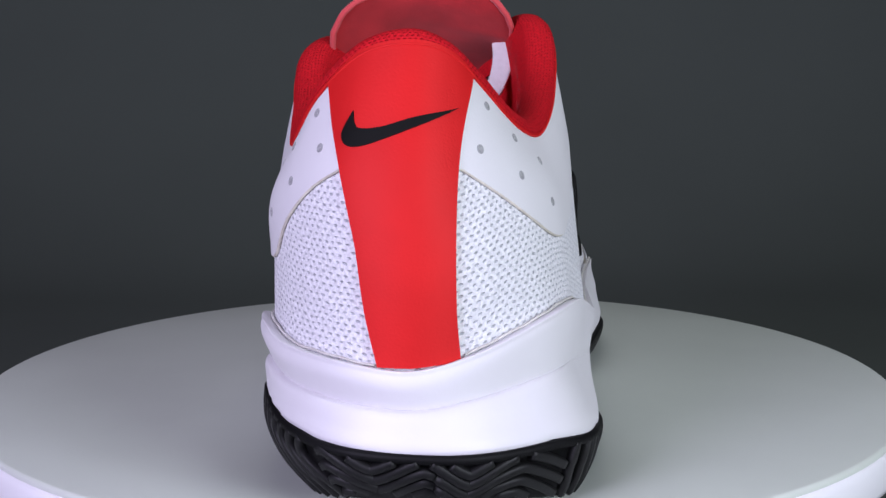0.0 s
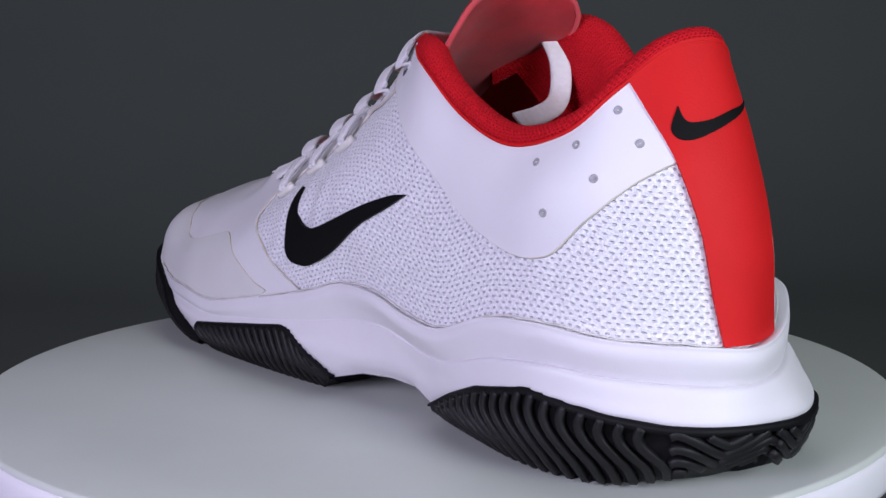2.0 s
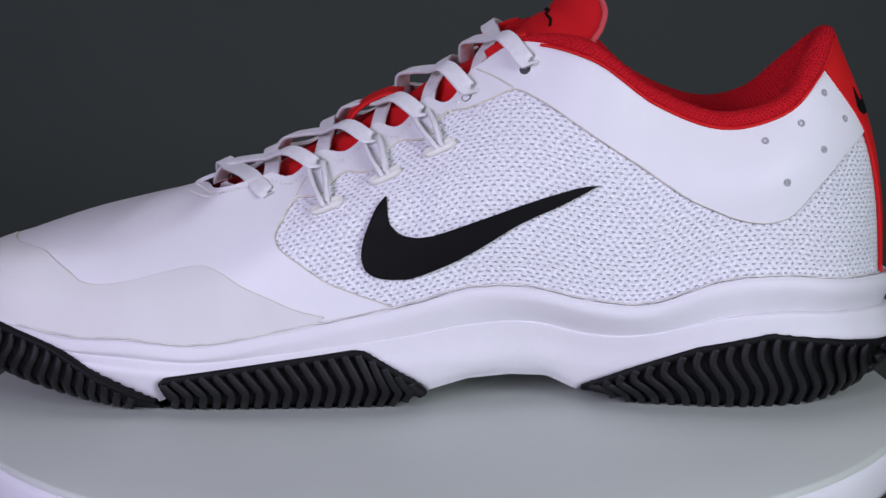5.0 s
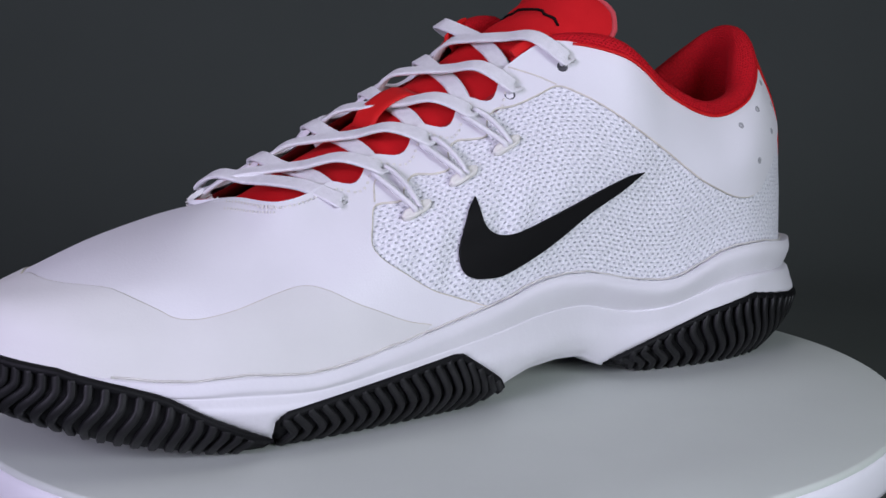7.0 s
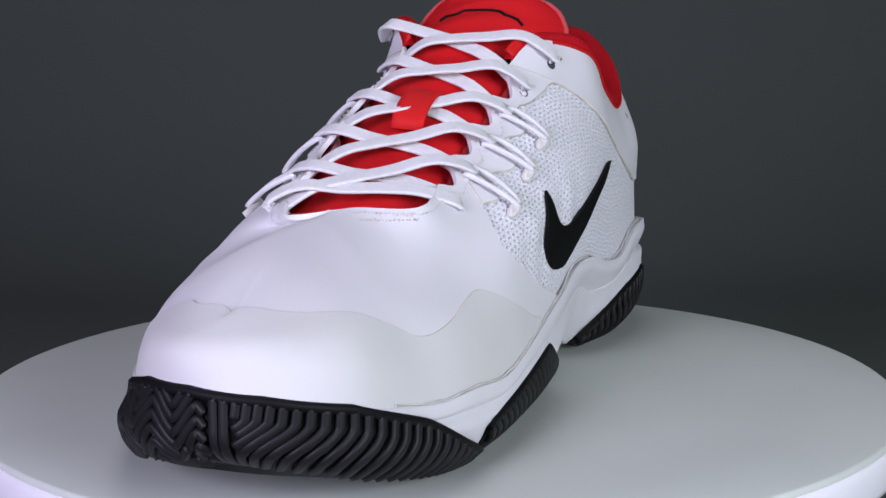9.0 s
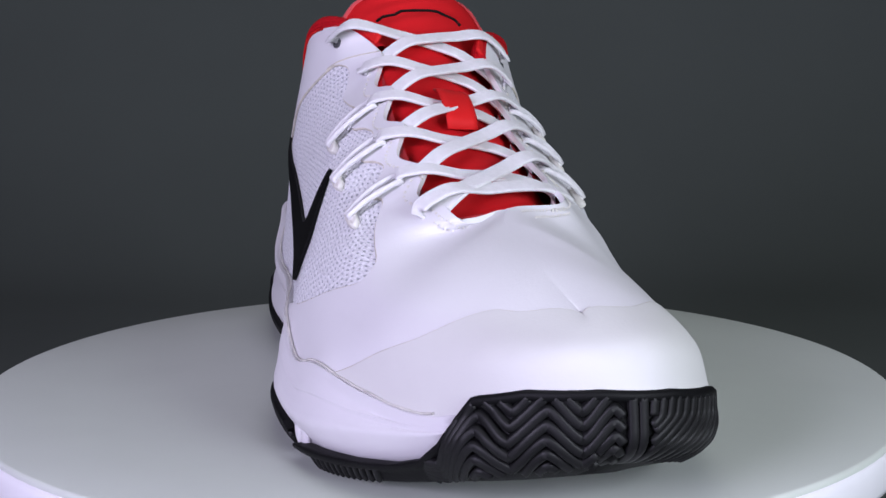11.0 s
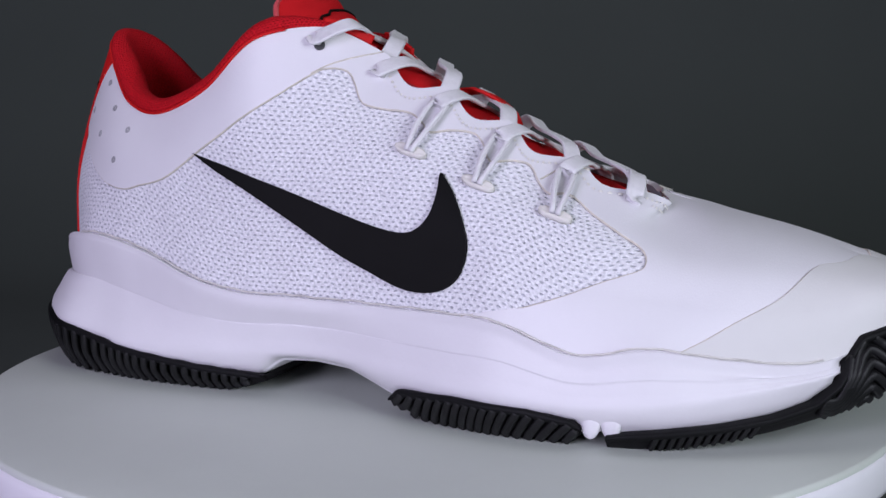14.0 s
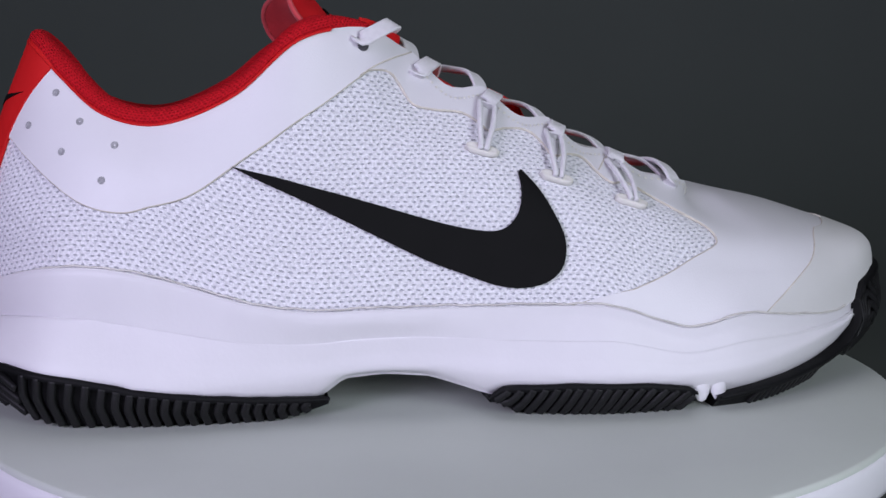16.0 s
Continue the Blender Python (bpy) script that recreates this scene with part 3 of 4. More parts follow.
def build_overlay():
    left = smooth_line(on_side(-1, LEFT_MESH), 120)
    right = smooth_line(on_side(1, RIGHT_MESH), 120)
    left = [(left[0][0] - 0.4, left[0][1] + 0.02)] + left
    right = [(right[0][0] + 0.5, right[0][1] + 0.02)] + right
    u_a, u_b = rib_at(-1, 10), rib_at(1, 31)
    left += [(u_a, 0.0)]
    right += [(u_b, 0.0)]
    top = [(u, throat(u)) for u in np.arange(left[0][0] + 0.15, right[0][0] - 0.1, 0.08)]
    bottom = [(u, 0.0) for u in np.arange(u_a + 0.25, u_b - 0.1, 0.25)]
    ring = left + bottom + right[::-1] + top[::-1]
    ob = patch("overlay", ring, 0.0009, SYNTH, SHOE, "smooth white synthetic overlay from collar to toe", thick=0.0016)
    for side in (left, right):
        q = np.array(side)
        path = last(q[:, 0], q[:, 1]) + last_normal(q[:, 0], q[:, 1]) * 0.0004
        tube("seam_edge", path, 0.00045, CREAM, SHOE, "cream glued seam edge", sides=5)
    return ob


OVERLAY = build_overlay()


def build_toe_overlay():
    left = on_side(-1, [(32, 29.9), (42, 32.5), (55, 38), (64, 42.5), (70.5, 43.8), (80, 42), (92, 39.2), (101, 38), (107.4, 38.8), (112, 41.5)])
    left += [place(-1, x, y, "xy") for x, y in ((-27, 120), (-22, 127), (-15, 133))]
    right = [place(1, x, y, "xy") for x, y in ((10, 131), (17, 125))] + on_side(1, [(117, 40), (106, 34), (94, 27)])
    edge = smooth_line(left + [(17.0, 0.965)] + right, 110)
    bottom = [(u, 0.0) for u in np.arange(edge[0][0] + 0.2, edge[-1][0] - 0.1, 0.25)]
    ring = edge + bottom[::-1]
    q = np.array(edge)
    tube("toe_seam", last(q[:, 0], q[:, 1]) + last_normal(q[:, 0], q[:, 1]) * 0.0011, 0.0003, CREAM, SHOE, sides=5)
    patch("toe_cap", ring, 0.0014, TOERUBBER, SHOE, "off-white drag-resistant toe cap", thick=0.0010)


build_toe_overlay()


def build_heel_strip():
    left = [heel_place(x, z) for x, z in ((-13, 38), (-16, 52), (-19, 70), (-22, 84), (-24, 96), (-25, 103))]
    right = [heel_place(x, z) for x, z in ((5.2, 38), (4.2, 52), (4.2, 70), (4.9, 84), (6.6, 96), (8.3, 105))]
    left, right = smooth_line(left, 24), smooth_line(right, 24)
    top = [(u, 1.0) for u in np.linspace(left[-1][0], right[-1][0], 14)]
    patch("heel_strip", left + top + right[::-1], 0.0014, RED, SHOE, "bright red synthetic heel strip", du=0.2)


build_heel_strip()

L_TICK = [(-49.9, 69.4), (-43.4, 68.6), (-30.1, 64.8), (-13.3, 58.9), (-3.1, 55.3), (3.8, 54.0), (9.0, 55.1), (12.0, 58.4), (12.7, 62.7), (13.0, 65.5),
          (15.8, 62.3), (19.0, 55.7), (20.5, 49.7), (19.6, 44.5), (16.1, 42.0), (10.0, 41.5), (3.9, 42.4), (-9.9, 48.4), (-26.8, 58.4), (-40.1, 64.4)]
R_TICK = [(-68.0, 75.9), (-54.6, 72.5), (-46.3, 70.0), (-29.5, 65.0), (-12.6, 59.7), (-0.8, 56.5), (8.6, 55.2), (13.7, 56.9), (17.1, 61.2), (18.3, 67.1), (18.0, 71.9),
          (19.0, 72.2), (23.9, 66.3), (28.2, 58.5), (30.4, 51.6), (29.1, 44.7), (24.8, 40.4), (18.0, 38.6), (9.4, 39.3), (-2.5, 43.6), (-12.7, 47.7), (-29.6, 56.4), (-46.4, 65.1), (-59.7, 71.5)]
HEEL_TICK = [(4.7, 96.6), (-4.4, 95.0), (-11.7, 92.8), (-16.5, 92.2), (-18.0, 93.2), (-18.3, 96.1), (-20.1, 92.9), (-21.0, 90.3), (-19.9, 88.3), (-16.6, 88.3), (-10.5, 90.4), (-1.9, 93.8)]


def closed_smooth(pts, n, corners=()):
    """A closed line through the points, smooth but at the corners."""
    if not corners:
        return [tuple(q) for q in spline(pts, n, closed=True)]
    out = []
    m = len(pts)
    for c, d in zip(corners, list(corners[1:]) + [corners[0] + m]):
        run = [pts[k % m] for k in range(c, d + 1)]
        out += [tuple(q) for q in spline(run, max(3, 6 * (d - c)))][:-1]
    return out


def ticks():
    for side, pts, corners in ((-1, L_TICK, (0, 9)), (1, R_TICK, (0, 11))):
        line = [fine_place(side, y, z) for y, z in closed_smooth(pts, 0, corners)]
        patch("side_mark", line, 0.0012, TICK, SHOE, "black curved tick-shaped mark", thick=0.001)
    pts = closed_smooth(HEEL_TICK, 0, (0, 5))

    def exact(x, z):
        u, v = heel_place(x, z)
        for _ in range(4):
            p = last(u, v)
            r = np.array([x / 1000 - p[0], z / 1000 - p[2]])
            m = np.stack([(last(u + 0.01, v) - p)[[0, 2]] / 0.01, (last(u, v + 0.01) - p)[[0, 2]] / 0.01], 1)
            d = np.clip(np.linalg.solve(m, r), -0.1, 0.1)
            u, v = u + d[0], v + d[1]
        return float(u), float(v)

    patch("heel_mark", [exact(x, z) for x, z in pts], 0.0017, TICK, SHOE, "black curved tick-shaped mark", thick=0.0006, du=0.1, dv=0.02)


ticks()


def frame_on_last(u, v, lift):
    p, n = last(u, v), last_normal(u, v)
    return p + n * lift, n


def disc(name, p, n, r, h, mat, parent, ring=10):
    n = np.asarray(n) / np.linalg.norm(n)
    a = np.cross(n, (0.1, 0.2, 0.97))
    a /= np.linalg.norm(a)
    b = np.cross(n, a)
    ang = np.linspace(0, 2 * np.pi, ring, endpoint=False)
    rows = [(r, -h), (r, 0), (r * 0.8, h * 0.15), (r * 0.55, -h * 0.2)]
    v = [p + n * z + rr * (np.cos(t) * a + np.sin(t) * b) for t in ang for rr, z in rows] + [p - n * h * 0.3]
    f = grid_faces(ring, len(rows), wrap=True)
    c = len(v) - 1
    f += [(k * 4 + 3, ((k + 1) % ring) * 4 + 3, c) for k in range(ring)]
    return mesh_part(name, v, f, mat, parent)


def perforations():
    left = [(-110, 86.5), (-99, 81.5), (-116.7, 78.8), (-105, 69.8), (-124.4, 87.4), (-117.7, 95.2)]
    right = [(-117.2, 96.6), (-125.5, 87), (-110.5, 88.3), (-100.7, 81.6), (-115.9, 79.7), (-104.7, 71.9)]
    for side, pts in ((-1, left), (1, right)):
        for y, z in pts:
            p, n = frame_on_last(*fine_place(side, y, z), 0.001)
            disc("perforation", p, n, 0.00118, 0.0004, DOT, OVERLAY)


perforations()


# ---- collar lining ----
def build_collar():
    us = np.concatenate([np.arange(26.15 - NRIB, 0, 0.1), np.arange(0, 7.86, 0.1)])
    t = along(LINES[3], us)
    q = along(LINES[3], us + 0.08) - along(LINES[3], us - 0.08)
    out = np.stack([-q[:, 1], q[:, 0], 0 * us], 1)
    out /= np.linalg.norm(out, axis=1)[:, None]
    fade = np.clip(np.minimum(us - us[0], us[-1] - us) / 1.6, 0.25, 1.0)[:, None]
    fade = fade * (1 - 0.30 * np.clip(1.9 - np.abs(us), 0, 1))[:, None]
    up = np.array([0, 0, 1.0])
    prof = [(1.0, -1.0), (1.6, 0.4), (1.5, 1.7), (0.5, 3.2), (-1.6, 4.2), (-4.2, 4.0), (-6.4, 2.6), (-7.8, -0.4), (-9.0, -5.0), (-8.6, -14.0), (-7.0, -30.0), (-6.5, -46.0)]
    rows = [t + (out * a * np.maximum(fade, 0.5) + up * b * fade) / 1000 for a, b in prof]
    p = np.stack([spline(r, 40) for r in np.stack(rows, 1)])
    p[:, :, 2] = np.maximum(p[:, :, 2], 0.036)
    lu = np.concatenate([[0], np.cumsum(np.linalg.norm(np.diff(p[:, 12], axis=0), axis=1))])[:, None] + np.zeros(p.shape[:2])
    lv = np.concatenate([np.zeros((len(us), 1)), np.cumsum(np.linalg.norm(np.diff(p, axis=1), axis=2), axis=1)], axis=1)
    ob = mesh_part("collar_lining", p.reshape(-1, 3), grid_faces(len(us), 40, flip=True), REDKNIT, SHOE, "red padded knit collar lining", uvs=np.stack([lu, lv], 2).reshape(-1, 2))
    # stitched edge under the roll
    tube("collar_stitch_line", (t + (out * 1.5 - up * 0.6) / 1000)[14:-11], 0.0005, RED, SHOE, sides=5)
    return ob


build_collar()


def build_insole():
    us = np.arange(0, NRIB, 0.25)
    f = along(LINES[0], us)
    rows = []
    for k in (0.8, 0.55, 0.3, 0.02):
        c = np.stack([np.interp(f[:, 1], [-0.14, 0.15], [-0.004, 0.003]), np.clip(f[:, 1], -0.11, 0.02), 0 * us], 1)
        r = f * k + c * (1 - k)
        r[:, 1] = np.minimum(r[:, 1], 0.05)
        r[:, 2] = 0.034 + 0.006 * k ** 4
        rows.append(r)
    mesh_part("insole", np.stack(rows, 1).reshape(-1, 3), grid_faces(len(us), 4, wrap=True), TAN, SHOE, "tan insole inside the shoe")


TAN = material("tan_insole", (0.55, 0.42, 0.24), 0.8, vary=0.1)
build_insole()


def build_vamp_lining():
    uu, vv = np.meshgrid(np.arange(6.5, 27.6, 0.25), np.linspace(0, 0.96, 14), indexing="ij")
    p = last(uu, vv) - last_normal(uu, vv) * 0.0018
    mesh_part("vamp_lining", p.reshape(-1, 3), grid_faces(*uu.shape), DARKRED, SHOE, "dark red inner lining")


DARKRED = material("dark_red_lining", (0.34, 0.010, 0.014), 0.9, vary=0.1, bump=0.3, bump_scale=1500)
build_vamp_lining()


def build_stuffing():
    v, f = [], []
    for i in range(9):
        a = i / 8 * math.pi / 2
        for j in range(24):
            b = j / 24 * 2 * math.pi
            w = 1 + 0.06 * math.sin(3 * b + 1.3) + 0.04 * math.sin(7 * b)
            v.append((-0.006 + 0.022 * w * math.cos(a) * math.cos(b), -0.072 + 0.026 * w * math.cos(a) * math.sin(b), 0.040 + 0.0475 * math.sin(a) ** 0.4))
    for i in range(8):
        for j in range(24):
            f.append((i * 24 + j, i * 24 + (j + 1) % 24, (i + 1) * 24 + (j + 1) % 24, (i + 1) * 24 + j))
    mesh_part("stuffing", v, f, TAN, SHOE, "tan paper stuffing inside the shoe")


build_stuffing()

# ---- tongue ----
TONGUE_LINE = [(-4, 86, 54.5), (-4, 68, 61.5), (-3, 48, 71.5), (-2, 28, 81.5), (-2, 8, 92.8), (-2, -12, 104), (-2, -26, 113), (-3, -35, 119.5), (-4, -41, 124.5), (-4, -44.5, 129.5)]


def build_tongue():
    c = spline(TONGUE_LINE, 60) / 1000
    tan = np.gradient(c, axis=0)
    tan /= np.linalg.norm(tan, axis=1)[:, None]
    right = np.array([1.0, 0, 0])
    nor = np.cross(np.broadcast_to(right, tan.shape), -tan)
    nor = np.where(nor[:, 2:] < 0, -nor, nor)
    nor[:, 1] = np.abs(nor[:, 1])
    s = np.linspace(0, 1, 60)
    half = np.interp(s, [0, 0.15, 0.5, 0.7, 0.82, 0.88, 0.93, 0.97, 1.0], [23, 24, 24, 25, 26, 25, 22, 18, 11]) / 1000
    drop = np.interp(s, [0, 0.3, 0.5, 0.75, 1.0], [0.3, 0.4, 0.4, 0.5, 0.4])
    ws = np.linspace(-1, 1, 25)

    def sheet(off):
        out = []
        for k in range(60):
            for w in ws:
                edge = (1 - abs(w) ** 4) * off
                hk = half[k] * (np.interp(k, [0, 8, 20, 30, 42], [1.15, 1.08, 1.0, 0.95, 1.0]) if w > 0 else 1.0)
                out.append(c[k] + right * w * hk + nor[k] * (edge - drop[k] * (0.6 if w > 0 else 1.2) * hk * w * w - 0.0008 + (0.0006 if off > 0 else 0.0001) * math.sin(k * 0.9 + 3 * w) * (1 - abs(w))) + np.array([0, 0, 0.17 * w * half[k] * np.interp(k, [0, 35, 45], [1, 1, 0])]))
        return np.array(out)

    f = grid_faces(60, 25)
    mesh_part("tongue", sheet(0.002), f, REDCLOTH, SHOE, "red padded cloth tongue")
    mesh_part("tongue_lining", sheet(-0.003), [q[::-1] for q in f], PINK, SHOE, "faded pinkish red felt tongue lining")
    # cloth gusset that hangs from each edge of the tongue into the shoe
    for j, sign in ((0, -1), (24, 1)):
        e = sheet(-0.003).reshape(60, 25, 3)[12:50, j]
        drop_to = e + np.array([sign * 0.003, -0.004, -0.042])
        drop_to[:, 2] = np.maximum(drop_to[:, 2], 0.036)
        cloth = np.stack([e * (1 - q) + drop_to * q + np.array([sign * 0.004 * math.sin(q * 3.1), 0, 0]) for q in np.linspace(0, 1, 8)], 1)
        mesh_part("gusset", cloth.reshape(-1, 3), grid_faces(38, 8), DARKRED, SHOE, "dark red inner gusset")
    # rounded rim of the flap
    k0 = 40
    rim = [sheet(0)[k * 25] for k in range(k0, 60)] + [sheet(0)[59 * 25 + j] for j in range(1, 24)] + [sheet(0)[k * 25 + 24] for k in range(59, k0 - 1, -1)]
    tube("tongue_binding", rim, 0.0009, BIND, SHOE, sides=6)
    # dark curved line on the flap
    face = sheet(0.002).reshape(60, 25, 3)
    arcp = [face[47 - round(((j - 12) / 7) ** 2 * 2), j] + nor[46] * 0.0003 for j in range(5, 20)]
    tube("tongue_mark", arcp, 0.0005, TICK, SHOE, sides=5)
    # lace keeper: a red loop sewn along the middle
    k = np.arange(20, 27)
    keep = c[k] + nor[k] * (0.0030 + 0.0034 * np.sin(np.linspace(0, np.pi, len(k))) ** 0.5)[:, None]
    ribbon("lace_keeper", keep, nor[26] + np.array([-0.17, 0, 0]), 0.0105, 0.0012, RED, SHOE, "bright red lace keeper loop")
    return c, nor


TONGUE_C, TONGUE_N = build_tongue()

# ---- laces ----


def on_surface(side, p, lift):
    """The point of the upper nearest to p (millimetres), raised by lift, and its normal."""
    d = ((GP - np.array(p) / 1000) ** 2).sum(2) + np.where((GU <= 17) == (side < 0), 0, 1e3)
    k = np.unravel_index(np.argmin(d), d.shape)
    return frame_on_last(GU[k], GV[k], lift)


LACE_PROFILE = [(-0.5, 0), (-0.45, 0.38), (-0.36, 0.5), (-0.27, 0.3), (-0.18, 0.5), (-0.09, 0.3), (0, 0.5), (0.09, 0.3), (0.18, 0.5), (0.27, 0.3), (0.36, 0.5), (0.45, 0.38), (0.5, 0), (0.4, -0.5), (-0.4, -0.5)]


def lace(a, b, side_a, bulge, lift, waver, under=True, top=False):
    pa, na = on_surface(side_a, a, 0.0013)
    pb, nb = on_surface(-side_a, b, 0.0013)
    ia, ib = pa - na * 0.002, pb - nb * 0.002
    if under:
        d = ((GP - np.array(b) / 1000) ** 2).sum(2) + np.where((GU <= 17) == (side_a > 0), 0, 1e3)
        u = GU[np.unravel_index(np.argmin(d), d.shape)]
        edge, nb = last(u, 0.95), last_normal(u, 0.95)
        ib = pb - nb * 0.0055
        pb = edge - nb * 0.0006
    up = np.array([0, 0.42, 0.9])
    acr = (pb - pa) / np.linalg.norm(pb - pa)
    ctl = [ia, pa + na * 0.0028 + acr * 0.0012]

    def clear(q):
        """q, raised off the upper where it would sink in."""
        f, n = on_surface(side_a, q * 1000, 0.0)
        return q + n * max(0.0, 0.0030 - float(np.dot(q - f, n))) if top else q

    for s in (0.2, 0.4, 0.6, 0.8):
        q = pa * (1 - s) + pb * s + up * (bulge * (1 - abs(2 * s - 1) ** 3.4) + lift) / 1000 + np.array([0, waver * math.sin(s * 6.283), 0]) / 1000
        ctl.append(clear(q) + na * 0.0022 if s < 0.3 else q)
    ctl += [pb + (0 if under else 1) * (nb * 0.0016 - acr * 0.0015), ib]
    path = spline(ctl, 44)
    s = np.linspace(0, 1, 44)[:, None]
    mid = np.clip(np.sin(s * np.pi) * 1.3, 0, 1)
    nn = (na * (1 - s) + nb * s) * (1 - mid) + (up + 0.55 * (na * (1 - s) + nb * s)) * mid
    width = 0.0057 - 0.0021 * np.abs(np.minimum(2 * s[:, 0] - 1, 0.0 if under else 1.0)) ** 10
    ribbon("lace", path, nn, width, 0.0013, LACE, SHOE, profile=LACE_PROFILE)


def laces():
    bul = [7.2, 6.4, 5.0, 4.2, 3.7, 3.6]
    for k in range(5):
        lace(EYE_R[k], EYE_L[k + 1], 1, bul[k], 0.0, 1.2, top=k == 0)
        lace(EYE_L[k], EYE_R[k + 1], -1, bul[k], 2.2 if k != 2 else 1.5, -1.0)
    lace(EYE_R[5], EYE_L[5], 1, 5.5, 0.6, 0.0, under=False)
    for side, eyes in ((-1, EYE_L), (1, EYE_R)):
        for e in eyes:
            p, n = on_surface(side, e, 0.0012)
            back = np.array([0, 0.0016, -0.0016])
            disc("eyelet", p + back, n, 0.0018, 0.0005, HOLE, OVERLAY)


laces()


def webbing_loops():
    """A short red webbing strip along each throat edge, under the top laces."""
    for side, eyes in ((-1, EYE_L), (1, EYE_R)):
        path, nn = [], []
        for k in np.linspace(0.25, 0.95, 12):
            p = np.array(eyes[1]) * (1 - k) + np.array(eyes[0]) * k
            d = ((GP - p / 1000) ** 2).sum(2) + np.where((GU <= 17) == (side < 0), 0, 1e3)
            u = GU[np.unravel_index(np.argmin(d), d.shape)]
            e, n = last(u, throat(u)), last_normal(u, throat(u))
            path.append(e + n * 0.0008 - np.array([side * 0.0016, 0, 0]))
            nn.append(n)
        ribbon("webbing_strip", spline(path[::3] + path[-1:], 16), np.mean(nn, axis=0), 0.0060, 0.0014, RED, SHOE, "red webbing strip with a frayed end")


webbing_loops()


def capsule_bar(name, a, b, n, width, thick, mat, parent, label=""):
    path = [a + (b - a) * t for t in np.linspace(0, 1, 9)]
    s = np.linspace(-1, 1, 9)
    return ribbon(name, path, n, width * np.sqrt(np.clip(1 - np.abs(s) ** 4 * 0.9, 0.05, 1)), thick, mat, parent, label)


def lace_loops():
    tabs = {-1: [(-35.6, -2.7, 79.3), (-35.9, 13.3, 70.7), (-37.8, 31.1, 62.0)], 1: [(34.3, 6.7, 78.2), (35.7, 30.0, 68.8), (35.9, 53.0, 60.2)]}
    for side in (-1, 1):
        eyes = EYE_L if side < 0 else EYE_R
        for k in range(3):
            p, n = on_surface(side, tabs[side][k], 0.0009)
            along_dir = np.array([0, 0.93, -0.30 if side > 0 else -0.42])
            along_dir -= n * np.dot(along_dir, n)
            along_dir /= np.linalg.norm(along_dir)
            capsule_bar("lace_tab", p - along_dir * 0.0052, p + along_dir * 0.0052, n, 0.0036, 0.0022, TAB, SHOE, "off-white moulded cord tab")
            e, en = on_surface(side, eyes[k + 2], 0.0022)
            for sgn in (-1, 1):
                q = p + along_dir * 0.0009 * sgn + n * 0.0012
                m = (q + e) / 2 + (n + en) * 0.0007 + along_dir * 0.0017 * sgn
                tube("cord", spline([q - n * 0.0008, q + n * 0.0006, m, e + along_dir * 0.0024 * sgn, e + along_dir * 0.0014 * sgn - en * 0.002], 16), 0.0009, LACE, SHOE, sides=6)


lace_loops()


ribbon("inner_strap", spline([(20, -34, 112), (20, -38, 106), (18.5, -41, 100), (15, -44.5, 95), (8, -50, 92), (-3, -56, 90), (-13, -60, 89)], 30) / 1000, (-0.45, -0.75, 0.45), 0.0065, 0.0012, LACE, SHOE, "white elastic strap inside")


# ---- tread ribs on the rubber walls ----
def top_at(table, u):
    return np.interp(u, [t[0] for t in table], [t[1] for t in table]) / 1000


def wall_rib(path_uz, parent, width=0.0027, thick=0.0022, lift=0.0002):
    uz = np.array(path_uz)
    p = wall_point(uz[:, 0], uz[:, 1], lift)
    n = outward(uz[:, 0]).copy()
    n[:, 2] -= 0.25
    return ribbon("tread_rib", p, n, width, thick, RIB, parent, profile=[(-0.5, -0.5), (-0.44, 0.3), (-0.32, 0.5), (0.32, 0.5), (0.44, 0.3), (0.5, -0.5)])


def tread(table, parent, us, shape, margin=0.0012, taper=(0, 0), width=0.0027, lift=0.0002):
    """Upright ribs at the ribs us of the last; shape: (height from 0 to 1, how far the tread is shifted along the wall)."""
    s = np.linspace(0, 1, 22)
    shift = np.interp(s, [k[0] for k in shape], [k[1] for k in shape])
    shift = np.convolve(np.pad(shift, 2, mode="edge"), [0.15, 0.2, 0.3, 0.2, 0.15], mode="valid")
    for u in us:
        path = []
        for a, d in zip(s, shift):
            uu = float(np.clip(u + d, table[0][0], table[-1][0]))
            zt, zg = top_at(table, uu) - margin, float(foot_of(table, uu, taper)) + 0.0008
            if zt - zg > 0.0016:
                path.append((uu, zg + (zt - zg) * a))
        if len(path) > 10:
            wall_rib(path, parent, width, lift=lift)


def waves(table, parent, u0, u1, count, zig, period, peak, n=90, top_gap=0.003, lift=0.0002):
    """Long zigzag ribs that run round the wall, one above another, each with a crest at the rib number peak."""
    us = np.linspace(u0, u1, n)
    zt = top_at(table, us) - top_gap
    zg = ground(along(FLARE_LINE, us)[:, 1]) + 0.001
    tri = np.abs(((us - peak) / period) % 1.0 - 0.5) * 4 - 1
    tri = np.sin(tri * np.pi / 2) * 0.4 + tri * 0.6
    for k in range(-1, count + 1):
        z = zg + (k + 0.5) / count * (zt - zg) + tri * zig
        keep = (z > zg) & (z < zt + 0.0012)
        runs = np.split(np.arange(n), np.flatnonzero(np.diff(keep.astype(int))) + 1)
        for run in runs:
            if keep[run[0]] and len(run) > 5:
                wall_rib(list(zip(us[run], z[run])), parent, 0.0026, lift=lift)


